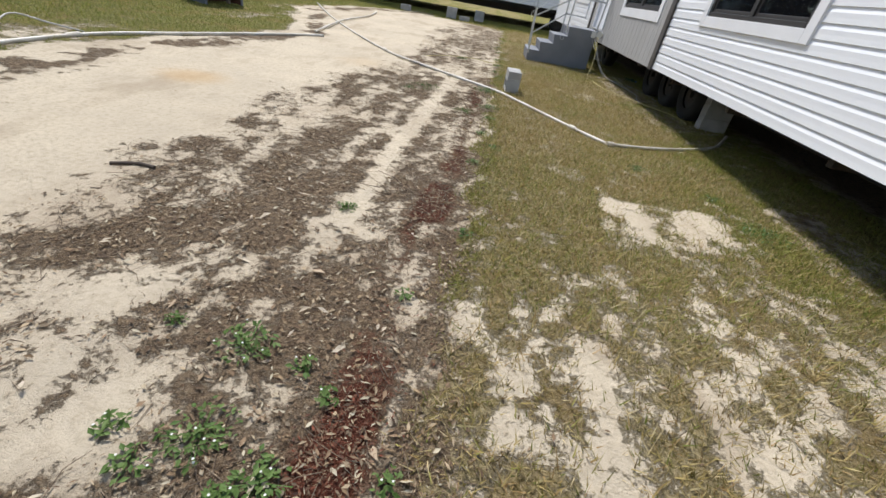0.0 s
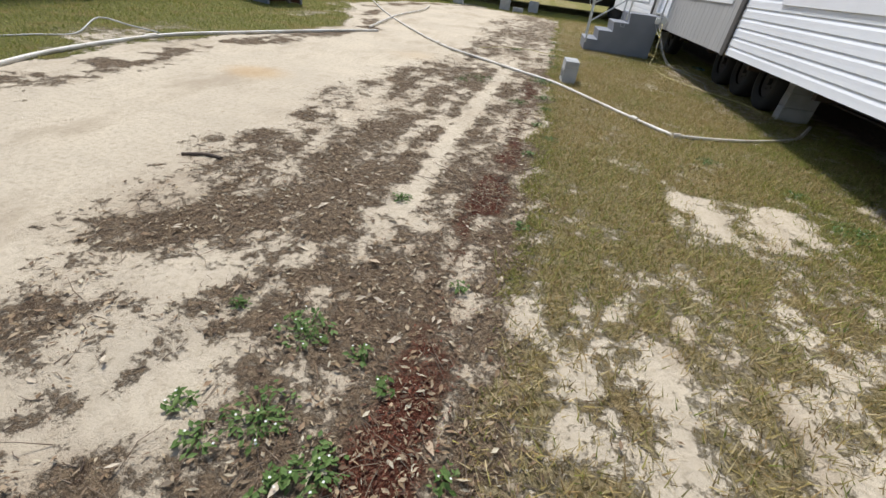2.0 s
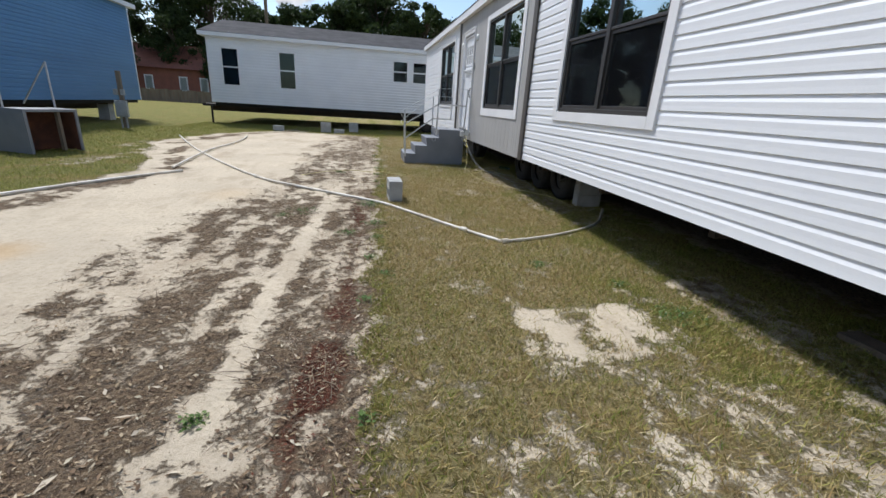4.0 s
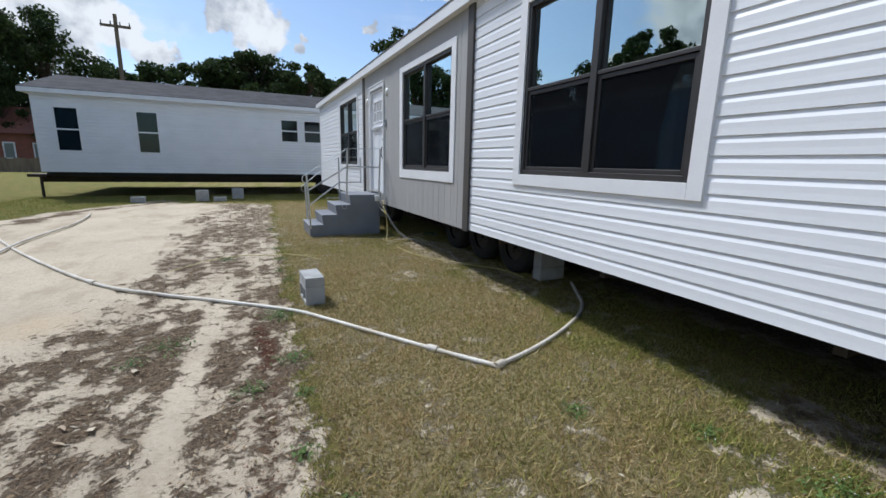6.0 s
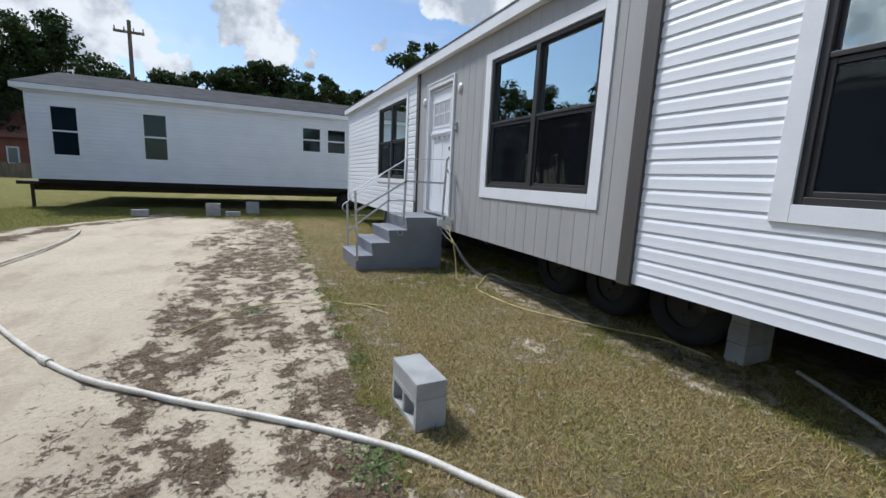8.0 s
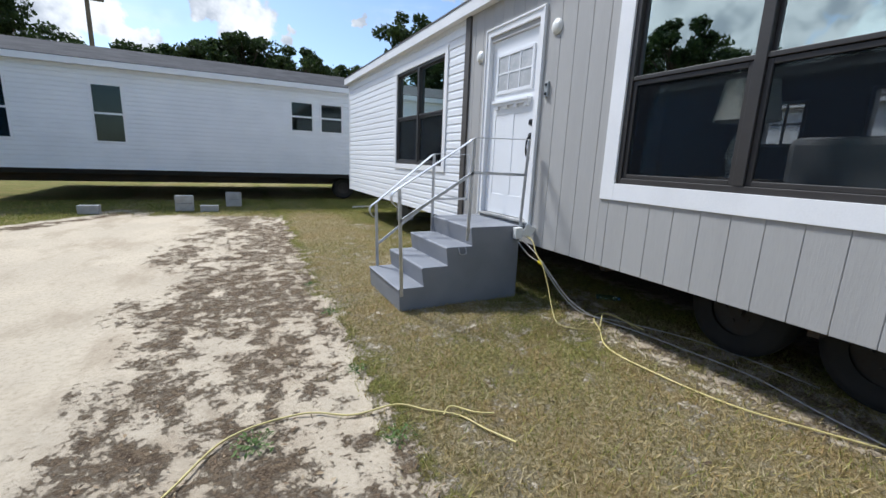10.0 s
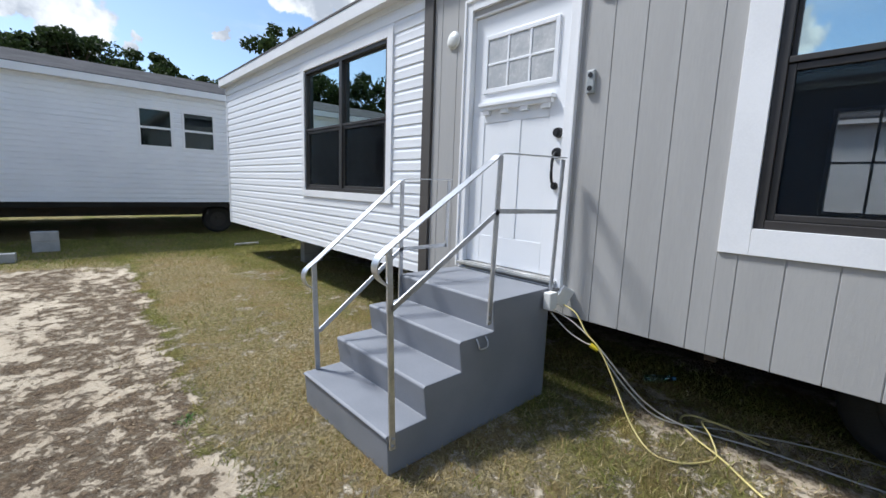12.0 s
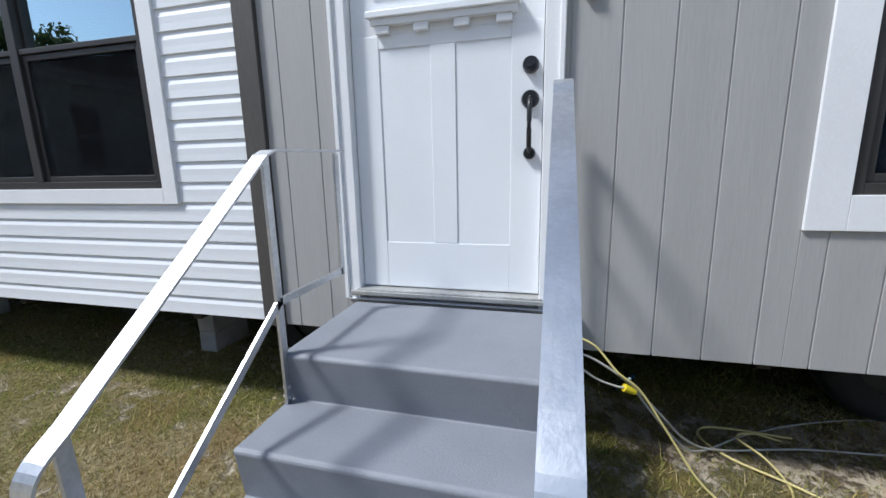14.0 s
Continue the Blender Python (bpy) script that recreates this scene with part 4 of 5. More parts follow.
def boxes_between(p, q, y, w=0.028, t=0.012):
    p, q = Vector(p), Vector(q)
    d = (q - p).normalized()
    n = Vector((-d.y, d.x)) * w / 2
    return prism(bmesh.new(), [(p + n)[:], (q + n)[:], (q - n)[:], (p - n)[:]], "y", y - t / 2, y + t / 2)


E_STEPS = steps((1.415, 11.365, 0), 0, "grey painted portable steps with galvanised rails at the door")
rail(E_STEPS, 11.348, 11.345, (1.405, 0.16), (1.365, 1.21), (2.13, 1.70), (2.80, 1.72), (1.38, 0.90), (2.14, 1.365), (2.77, 1.355), (2.11, 0.68), (2.76, 0.80), 0.050)
rail(E_STEPS, 12.305, 12.29, (1.47, 0.19), (1.45, 0.985), (2.15, 1.545), (2.64, 1.555), (1.48, 0.50), (2.16, 1.012), (2.63, 1.012), (2.16, 0.62), (2.63, 0.995), 0.056)
lug = tube_mesh("tie_down_loop", [(2.02, 11.362, 0.605), (2.02, 11.34, 0.575), (2.03, 11.335, 0.545), (2.09, 11.335, 0.545), (2.10, 11.34, 0.575), (2.10, 11.362, 0.605)], 0.005, 6)
mesh_ob("tie_down_loop", lug, GALV, E_STEPS, "small metal loop on the side")

OTHER_STEPS = steps((-6.78, 11.78, 0), -24, "grey portable steps, hollow at the back, standing loose on the grass", hollow=True)
OTHER_STEPS.matrix_basis = pose(-6.93, 11.22, 0, 0, 0, -24)
for y in (0.03, 0.92):
    for a, b in (((0.02, y, 0.2), (0.02, y, 0.52)), ((0.86, y, 0.72), (0.86, y, 1.68))):
        part("rail_post", cyl(bmesh.new(), a, b, 0.018, seg=8), GALV, OTHER_STEPS, local=True)
    part("hand_rail", cyl(bmesh.new(), (0.02, y, 0.85), (0.86, y, 1.68), 0.015, seg=8), GALV, OTHER_STEPS, local=True)


def other_home(name, label, x0, x1, y0, y1, zb, zt, mat, rise, ridge_axis, windows, face):
    """A neighbouring home. face: 'y-' or 'x+' is the wall seen."""
    home = thing(name, ((x0 + x1) / 2, (y0 + y1) / 2, 0), label, "house")
    part("body", boxes(((x0 + 0.02, y0 + 0.02, zb + 0.02), (x1 - 0.02, y1 - 0.02, zt))), mat, home)
    part("underbelly", boxes(((x0 + 0.1, y0 + 0.1, zb - 0.12), (x1 - 0.1, y1 - 0.1, zb + 0.02))), UNDER, home, "black underside")
    o = 0.22
    bm = bmesh.new()
    if ridge_axis == "x":
        ym = (y0 + y1) / 2
        prism(bm, [(y0 - o, zt + 0.16), (ym, zt + 0.16 + rise), (y1 + o, zt + 0.16), (y1 + o, zt + 0.11), (y0 - o, zt + 0.11)], "x", x0 - o, x1 + o)
        part("fascia", boxes(((x0 - o, y0 - o - 0.02, zt - 0.01), (x1 + o, y0 - o, zt + 0.14))), TRIM, home, "white fascia board")
        part("soffit", boxes(((x0 - o, y0 - o, zt), (x1 + o, y1 + o, zt + 0.10))), TRIM, home)
    else:
        xm = (x0 + x1) / 2
        prism(bm, [(x0 - o, zt + 0.16), (xm, zt + 0.16 + rise), (x1 + o, zt + 0.16), (x1 + o, zt + 0.11), (x0 - o, zt + 0.11)], "y", y0 - o, y1 + o)
        part("fascia", boxes(((x1 + o, y0 - o, zt - 0.01), (x1 + o + 0.02, y1 + o, zt + 0.14))), TRIM, home, "white fascia board")
        part("soffit", boxes(((x0 - o, y0 - o, zt), (x1 + o, y1 + o, zt + 0.10))), TRIM, home)
    part("roof", bm, SHINGLE, home, "grey shingle roof")
    if face == "y-":
        m = Matrix.Translation((0, y0, 0)) @ Matrix.Rotation(radians(90), 4, "Z") @ Matrix.Diagonal((1.8, 1, 1, 1))
        hole = [(-w[1] - 0.05, -w[0] + 0.05, w[2] - 0.05, w[3] + 0.05) for w in windows]
        siding(home, mat, -x1 + 0.06, -x0 - 0.06, zb, zt, hole, m)
        for a in (x0, x1 - 0.06):
            part("corner_board", boxes(((a, y0 - 0.022, zb), (a + 0.06, y0 + 0.03, zt))), TRIM, home, "white corner board")
        for a, b, c, d in windows:
            win = part("window", frame_bm2(a - 0.05, b + 0.05, y0 - 0.03, y0 + 0.03, c - 0.05, d + 0.05, 0.055), TRIM, home, "white framed single-hung window")
            zm = (c + d) / 2
            part("meeting_rail", boxes(((a, y0 - 0.024, zm - 0.025), (b, y0 + 0.02, zm + 0.025)), bevel=0.003), TRIM, win)
            for e, f in ((c, zm - 0.02), (zm + 0.02, d)):
                part("pane", boxes(((a, y0 + 0.0, e), (b, y0 + 0.006, f))), GLASS_FAR, win)
            # black sheet close behind the panes: the room's darkness as colour, no room built
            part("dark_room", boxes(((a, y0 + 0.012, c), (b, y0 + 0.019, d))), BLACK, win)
    else:
        m = Matrix.Translation((x1, 0, 0)) @ Matrix.Rotation(radians(180), 4, "Z") @ Matrix.Diagonal((1.9, 1, 1, 1))
        siding(home, mat, -y1 + 0.07, -y0 - 0.07, zb, zt, (), m)
        for a in (y0, y1 - 0.07):
            part("corner_board", boxes(((x1 - 0.03, a, zb), (x1 + 0.022, a + 0.07, zt))), TRIM, home, "white corner board")
    return home


def frame_bm2(x0, x1, ya, yb, z0, z1, w):
    return boxes(((x0, ya, z0), (x0 + w, yb, z1)), ((x1 - w, ya, z0), (x1, yb, z1)), ((x0 + w, ya, z0), (x1 - w, yb, z0 + w)), ((x0 + w, ya, z1 - w), (x1 - w, yb, z1)), bevel=0.004)


BACK = other_home("mobile_home", "white vinyl-sided mobile home with a grey shingle roof across the yard", -5.97, 9.5, 22.0, 29.0, 0.88, 3.47, VINYL, 0.95, "x",
                  [(-5.40, -4.78, 1.62, 3.04), (-3.10, -2.48, 1.62, 3.04), (1.80, 2.42, 2.22, 3.06), (2.70, 3.35, 2.22, 3.06)], "y-")
BLUEH = other_home("mobile_home", "blue vinyl-sided mobile home on trailer wheels at the yard's side", -16.5, -9.0, 1.5, 22.6, 0.77, 4.3, BLUE_VINYL, 0.9, "y", [], "x+")
FARH = other_home("mobile_home", "white-sided mobile home seen through the far windows", 15.0, 19.0, -6.0, 24.0, 0.13, 3.4, VINYL, 0.6, "y", [], "none")
# chassis, hitch and legs of the neighbours
for y in (22.9, 24.4):
    part("chassis_beam", boxes(((-6.3, y - 0.06, 0.50), (9.0, y + 0.06, 0.76))), STEEL_BLACK, BACK)
part("hitch_leg", boxes(((-6.12, 22.2, 0.0), (-6.05, 22.27, 0.76)), ((-6.4, 22.1, 0.70), (-5.9, 22.9, 0.80))), STEEL_BLACK, BACK, "black steel jack leg")
part("chassis_beam", boxes(((-10.1, 2.0, 0.40), (-9.95, 22.0, 0.65))), STEEL_BLACK, BLUEH)
tyre((3.55, 22.75, 0.378), 90)
for y in (8.2, 9.7, 10.6, 12.6, 13.6):
    tyre((-9.55, y, 0.378), 180)
for x, y in ((-9.5, 20.8), (-9.6, 5.5)):
    pier = thing("block_pier", (x, y, 0), "grey concrete block pier under the blue home", "pier", "piers under the home")
    for k in range(3):
        part("concrete_block", boxes(((x - 0.19, y - 0.2, k * 0.195), (x + 0.19, y + 0.2, k * 0.195 + 0.192)), bevel=0.006), CMU, pier)
    part("wood_cap", boxes(((x - 0.2, y - 0.2, 0.585), (x + 0.2, y + 0.2, 0.649))), WOOD, pier)

# ---- inside the home: a lamp on a table, a sofa ----
tb = thing("side_table", (3.42, 9.6, 0.855), "dark wooden side table under the window", "table")
part("tabletop", boxes(((3.16, 9.3, 1.40), (3.68, 9.9, 1.43)), bevel=0.004), FLOOR_IN, tb)
for x in (3.19, 3.62):
    for y in (9.33, 9.84):
        part("leg", boxes(((x, y, 0.855), (x + 0.04, y + 0.04, 1.40))), FLOOR_IN, tb)
lamp = thing("table_lamp", (3.40, 9.6, 1.43), "white ceramic table lamp with a tapered cream shade", "lamp")
bm = bmesh.new()
for a, b, r1, r2 in ((1.431, 1.46, 0.07, 0.07), (1.46, 1.60, 0.07, 0.095), (1.60, 1.72, 0.095, 0.06), (1.72, 1.80, 0.06, 0.03)):
    cyl(bm, (3.40, 9.6, a), (3.40, 9.6, b), r1, r2, 20)
part("lamp_base", bm, PLASTIC_W, lamp, smooth=True)
part("lamp_stem", cyl(bmesh.new(), (3.40, 9.6, 1.80), (3.40, 9.6, 2.12), 0.008, seg=8), BRONZE, lamp)
part("shade", cyl(bmesh.new(), (3.40, 9.6, 1.84), (3.40, 9.6, 2.12), 0.21, 0.165, 28, False), FABRIC, lamp)
sofa = thing("sofa", (3.6, 8.8, 0.855), "grey fabric sofa seen through the window", "sofa")
part("seat", boxes(((3.25, 8.0, 0.856), (4.2, 9.2, 1.30)), bevel=0.04), SOFA, sofa)
part("backrest", boxes(((3.16, 8.0, 1.0), (3.4, 9.2, 1.70)), bevel=0.05), SOFA, sofa)

# ---- loose blocks ----
block((0.885, 7.485, 0), 2, "grey concrete block with two cores on its side in grass")
block((0.885, 7.485, 0.191), 2, "solid light grey cap block resting on a concrete block", False, 0.10, name="cap_block")
block((-2.86, 19.5, 0), 88, "grey concrete block lying at the end of the track", False)
block((-1.06, 19.75, 0), 90, "grey concrete block at the end of the track, another on top", False)
block((-1.06, 19.75, 0.192), 91, "light grey concrete block resting on another block", False)
block((-0.52, 19.6, 0), 86, "low grey concrete block lying at the end of the track", False, h=0.15)
block((0.03, 20.7, 0), 92, "grey concrete block standing behind the others, one on top", False)
block((0.03, 20.7, 0.192), 92, "light grey concrete block resting on another block", False)
for x, y, n, t in ((-7.95, 7.55, 2, 30), (-7.62, 7.45, 2, 25), (-7.35, 7.85, 1, 20), (-7.75, 7.95, 3, 28), (-8.25, 7.3, 2, 30), (-8.3, 7.8, 3, 26)):
    for k in range(n):
        block((x, y, k * 0.192), t, "grey concrete block in a loose pile by the blue home", k % 2 == 1)
tagged(part("wood_plank", boxes(((3.62, 2.3, 0.012), (3.80, 3.38, 0.055)), bevel=0.004), WOOD), "weathered grey plank lying half under the home", "plank")


# ---- pipes and cords on the ground ----
def gz(x, y):
    return float(height(np.array([x]), np.array([y]))[0])


def laid(name, pts, r, mat, label, category, seg=8, lift=0.0, sub=6):
    line = [(p[0], p[1], (p[2] if len(p) > 2 else gz(p[0], p[1]) + r * 0.8 + lift)) for p in pts]
    ob = mesh_ob(name, tube_mesh(name, line, r, seg, sub), mat)
    return tagged(ob, label, category)


def coupling(parent, a, b, r):
    bm = cyl(bmesh.new(), (*a, gz(*a) + 0.018), (*b, gz(*b) + 0.018), r, seg=12)
    part("coupling", bm, PVC, parent)


p1 = laid("water_pipe", [(-5.0, 15.6), (-3.8, 13.1), (-2.70, 11.08), (-1.36, 8.98), (-0.6, 8.2), (0.12, 7.66), (0.66, 7.16), (0.93, 6.80), (1.57, 5.88), (1.885, 5.42)], 0.020, PVC, "long dirty white plastic pipe lying across the track", "pipe")
for a, b in (((-1.40, 9.03), (-1.33, 8.94)), ((1.55, 5.91), (1.60, 5.84))):
    coupling(p1, a, b, 0.03)
p2 = laid("water_pipe", [(1.885, 5.42), (2.3, 5.56), (2.75, 5.76), (3.2, 6.02), (3.5, 6.28), (3.72, 6.6), (3.95, 6.95)], 0.020, PVC, "dirty white plastic pipe bending under the home", "pipe")
coupling(p2, (1.87, 5.41), (1.95, 5.44), 0.03)
laid("water_pipe", [(-3.25, 16.2), (-3.10, 15.2), (-3.05, 14.0), (-3.10, 12.3), (-3.02, 11.0), (-2.87, 9.55)], 0.020, PVC, "white plastic pipe crossing another at the track's edge", "pipe", lift=0.02)
p3 = laid("water_pipe", [(-2.62, 9.30), (-3.22, 8.42), (-3.97, 7.0), (-4.36, 6.2), (-4.5, 5.4), (-4.42, 4.5), (-4.22, 3.7), (-4.0, 2.6)], 0.024, PVC, "long white plastic pipe along the track's far edge", "pipe")
coupling(p3, (-4.44, 5.95), (-4.48, 5.8), 0.034)
laid("garden_cord", [(-5.4, 4.7), (-5.25, 5.05), (-5.1, 5.45), (-5.2, 5.9, 0.12), (-4.95, 6.1, 0.05), (-4.6, 6.2)], 0.010, CORD_W, "pale cord looped on the grass beside the track", "cord")
laid("garden_cord", [(-0.65, 9.25), (-0.35, 9.6), (-0.1, 9.95), (0.28, 10.0), (0.54, 9.88), (0.80, 9.86), (0.95, 9.74), (1.10, 9.62), (1.18, 9.45), (1.26, 9.28)], 0.0055, CORD_Y, "faded yellow cord lying across the litter", "cord", lift=0.012)
laid("garden_cord", [(1.02, 9.66), (1.1, 9.72), (1.2, 9.6), (1.3, 9.55)], 0.005, CORD_Y, "short end of faded yellow cord", "cord", lift=0.012)

obx = thing("outlet_box", (2.74, 11.30, 0.70), "white plastic outlet box hanging open at the steps' edge", "outlet box")
part("box_body", boxes(((2.67, 11.285, 0.68), (2.76, 11.345, 0.80)), bevel=0.008), PLASTIC_W, obx)
cov = part("box_cover", boxes(((-0.055, -0.012, -0.07), (0.055, 0.012, 0.07)), bevel=0.006), PLASTIC_W, obx, local=True)
cov.matrix_basis = pose(0.085, -0.02, 0.06, 10, 28, -20)
laid("extension_cord", [(2.80, 11.26, 0.71), (2.80, 11.16, 0.67), (2.78, 11.06, 0.56), (2.78, 10.96, 0.48), (2.77, 10.84, 0.30), (2.73, 10.70, 0.10), (2.67, 10.55), (2.69, 10.42), (2.78, 10.33), (2.92, 10.28), (3.02, 10.34, 0.07), (3.14, 10.42, 0.09), (3.24, 10.30, 0.06), (3.27, 10.16)], 0.0055, CORD_Y, "pale yellow extension cord dropping from the outlet box", "cord", lift=0.008)
laid("extension_cord", [(3.30, 10.10), (3.32, 10.35), (3.30, 10.52), (3.20, 10.56), (3.06, 10.46), (2.92, 10.26), (2.66, 9.92), (2.67, 9.45), (2.76, 9.0), (2.97, 8.62), (3.28, 8.12), (3.5, 7.85), (3.56, 7.4)], 0.0065, CORD_Y, "long yellow extension cord snaking through the grass", "cord", lift=0.012)
laid("extension_cord", [(2.72, 11.29, 0.68), (2.76, 11.16, 0.62), (2.80, 11.0, 0.50), (2.86, 10.86, 0.34), (2.96, 10.70, 0.15), (3.10, 10.50, 0.03), (3.22, 10.1), (3.26, 9.72), (3.33, 9.2), (3.2, 8.75), (3.15, 8.3)], 0.0055, CORD_W, "grey cable running from the outlet box along the home", "cord", lift=0.008)
laid("extension_cord", [(2.70, 11.29, 0.66), (2.74, 11.17, 0.55), (2.77, 11.07, 0.50), (2.785, 11.03, 0.49)], 0.005, CORD_W, "short grey cable with a yellow plug", "cord")
laid("extension_cord", [(2.80, 10.98, 0.47), (2.90, 10.80, 0.22), (3.05, 10.62, 0.04), (3.3, 10.3), (3.5, 9.9), (3.62, 9.5), (3.6, 8.9)], 0.005, CORD_W, "grey cable lying by the wheels", "cord", lift=0.006)
plug = part("cord_plug", cyl(bmesh.new(), (2.785, 11.03, 0.49), (2.80, 10.98, 0.465), 0.019, 0.015, 12), CORD_YB)
tagged(plug, "bright yellow cord plug hanging on a cable", "plug")
bot = thing("plastic_bottle", (3.67, 10.9, 0.03), "clear blue plastic bottle lying in the grass", "bottle")
part("bottle_body", cyl(cyl(bmesh.new(), (3.60, 10.95, 0.035), (3.74, 10.84, 0.035), 0.032, seg=14), (3.74, 10.84, 0.035), (3.78, 10.81, 0.035), 0.03, 0.014, 14), BOTTLE, bot, smooth=True)
part("cap", cyl(bmesh.new(), (3.78, 10.81, 0.035), (3.80, 10.795, 0.035), 0.015, seg=10), BLUE_VINYL, bot, "blue cap")
laid("pipe_offcut", [(3.15, 19.85), (3.7, 19.95)], 0.03, PVC, "short white plastic pipe offcut on the grass", "pipe")

# ---- meter post ----
mp = thing("meter_post", (-7.23, 17.37, 0), "grey utility meter box on a wooden post", "meter")
part("post", boxes(((-7.29, 17.33, 0), (-7.17, 17.43, 1.75)), bevel=0.006), WOOD, mp, "weathered wooden post")
part("meter_box", boxes(((-7.40, 17.20, 0.35), (-7.06, 17.33, 0.86)), bevel=0.015), GREY_BOX, mp)
part("meter_lid", boxes(((-7.36, 17.185, 0.40), (-7.10, 17.20, 0.80)), bevel=0.006), GREY_BOX, mp)
part("switch_box", boxes(((-7.38, 17.22, 1.02), (-7.28, 17.33, 1.2)), ((-7.18, 17.22, 1.02), (-7.08, 17.33, 1.2)), bevel=0.008), GREY_BOX, mp)
for x in (-7.3, -7.15):
    part("conduit", cyl(bmesh.new(), (x, 17.27, 0.0), (x, 17.27, 0.36), 0.025, seg=10), GREY_BOX, mp)

# ---- distance: brick house, fence, pole, trees ----
bh = thing("brick_house", (-20, 60, 0), "low red brick house behind the trees", "house")
part("wall", boxes(((-30, 58, 0), (-16, 66, 3.4))), BRICK, bh)
bm = prism(bmesh.new(), [(57.4, 3.4), (62, 6.2), (66.6, 3.4)], "x", -30.6, -15.4)
part("roof", bm, BRICK, bh, "dull reddish roof")
for x in (-28.0, -25.2, -23.6, -20.0, -17.8):
    w = part("window", boxes(((x - 0.45, 57.93, 1.0), (x + 0.45, 58.0, 2.6))), TRIM, bh, "white framed window")
    part("pane", boxes(((x - 0.33, 57.9, 1.12), (x + 0.33, 57.935, 2.48))), GLASS_FAR, w)
fence = thing("wooden_fence", (-20, 50, 0), "weathered grey board fence at the yard's end", "fence")
for i in range(110):
    x = -40 + i * 0.42
    part("board", boxes(((x, 50.0, 0.0), (x + 0.39, 50.03, 1.15 + 0.05 * math.sin(i * 2.3)))), WOOD, fence)
for z in (0.3, 0.9):
    part("fence_rail", boxes(((-40, 50.03, z), (6.2, 50.08, z + 0.09))), WOOD, fence)
pole = thing("utility_pole", (-10.8, 60, 0), "wooden utility pole with a crossarm", "pole")
part("pole_shaft", cyl(bmesh.new(), (-10.8, 60, 0), (-10.8, 60, 15.8), 0.24, 0.17, 12), WOOD, pole)
part("crossarm", boxes(((-12.1, 59.75, 14.5), (-9.5, 59.87, 14.75))), WOOD, pole)
for x in (-12.0, -11.2, -10.4, -9.6):
    part("insulator", cyl(bmesh.new(), (x, 59.81, 14.75), (x, 59.81, 15.1), 0.07, 0.05, 8), GREY_BOX, pole)


def tree(at, h, r, seed, n=5200, label="broad dark green tree", low=0.35, leaf=0.21):
    """A tapered trunk, limbs, and a crown of many leaves gathered in clumps."""
    rng = np.random.default_rng(seed)
    t = thing("tree", at, label, "tree", "trees round the yard")
    bm = cyl(bmesh.new(), (0, 0, 0), (0.1 * r * rng.normal(), 0.1 * r * rng.normal(), h * 0.8), 0.024 * h, 0.006 * h, 9)
    cs = []
    for k in range(54):
        z = h * (low + (0.97 - low) * rng.random())
        f = (z / h - low) / (1 - low)
        rr = r * (0.35 + 0.75 * math.sin(math.pi * min(0.22 + 0.74 * f, 1))) * (0.35 + 0.65 * rng.random())
        a = rng.random() * 2 * math.pi
        c = np.array([rr * math.cos(a), rr * math.sin(a), z])
        cs.append((c, r * (0.15 + 0.17 * rng.random())))
        cyl(bm, (0, 0, max(0.2 * h, z - 0.25 * h)), tuple(c), 0.005 * h, 0.0015 * h, 4, False)
    part("trunk", bm, BARK, t, local=True)
    pick = rng.integers(0, len(cs), n)
    cen = np.array([cs[i][0] for i in pick])
    rad = np.array([cs[i][1] for i in pick])
    d = rng.normal(size=(n, 3))
    d /= np.linalg.norm(d, axis=1)[:, None]
    p = cen + d * (rad * rng.random(n) ** 0.4)[:, None] * np.array([1, 1, 0.75])
    u = rng.normal(size=(n, 3))
    u /= np.linalg.norm(u, axis=1)[:, None]
    v = np.cross(u, rng.normal(size=(n, 3)))
    v /= np.linalg.norm(v, axis=1)[:, None]
    s = (leaf * (0.6 + 0.8 * rng.random(n)))[:, None]
    vs = np.stack([p - u * s, p - v * s * 0.5, p + u * s, p + v * s * 0.5], 1).reshape(-1, 3)
    fs = np.arange(4 * n).reshape(-1, 4)
    me = bpy.data.meshes.new("crown")
    me.from_pydata(vs.tolist(), [], fs.tolist())
    mesh_ob("crown", me, LEAF_TREE, t, local=True)
    return t


T1 = tree((-18.2, 64, 0), 16.0, 5.0, 1, 11000, "tall broad dark green tree behind the brick house")
T2 = tree((-8.5, 66, 0), 12.2, 4.2, 2, 8000, "rounded dark green tree beyond the far home")
T3 = tree((7.9, 62, 0), 14.3, 3.4, 3, 7000, "tall narrow pine-like tree beyond the far home", 0.5)
spots = [(T1, -23, 66, 1.0, 40), (T1, -29, 63, 1.05, 90), (T1, -36, 60, 1.0, 200), (T1, -43, 56, 1.05, 10), (T1, -50, 50, 1.1, 77), (T1, -57, 43, 1.1, 160), (T1, -62, 34, 1.0, 20),
         (T2, -13, 68, 0.95, 30), (T2, -4.2, 68, 1.08, 80), (T2, -0.5, 67, 1.15, 140), (T2, 2.6, 66, 1.22, 220), (T2, 5.2, 68, 1.1, 300), (T2, 11, 70, 1.05, 15), (T2, 15.5, 68, 1.1, 100),
         (T3, 22.5, 62, 1.42, 60), (T3, 27, 66, 1.3, 170), (T2, -33, 52, 0.9, 55), (T2, -40, 48, 1.0, 111), (T3, -36, 38, 1.2, 66), (T2, -66, 22, 1.1, 5), (T2, -64, 8, 1.0, 200), (T2, -26, 56, 0.55, 44), (T2, -16, 57, 0.5, 88), (T2, -21, 60, 0.75, 150)]
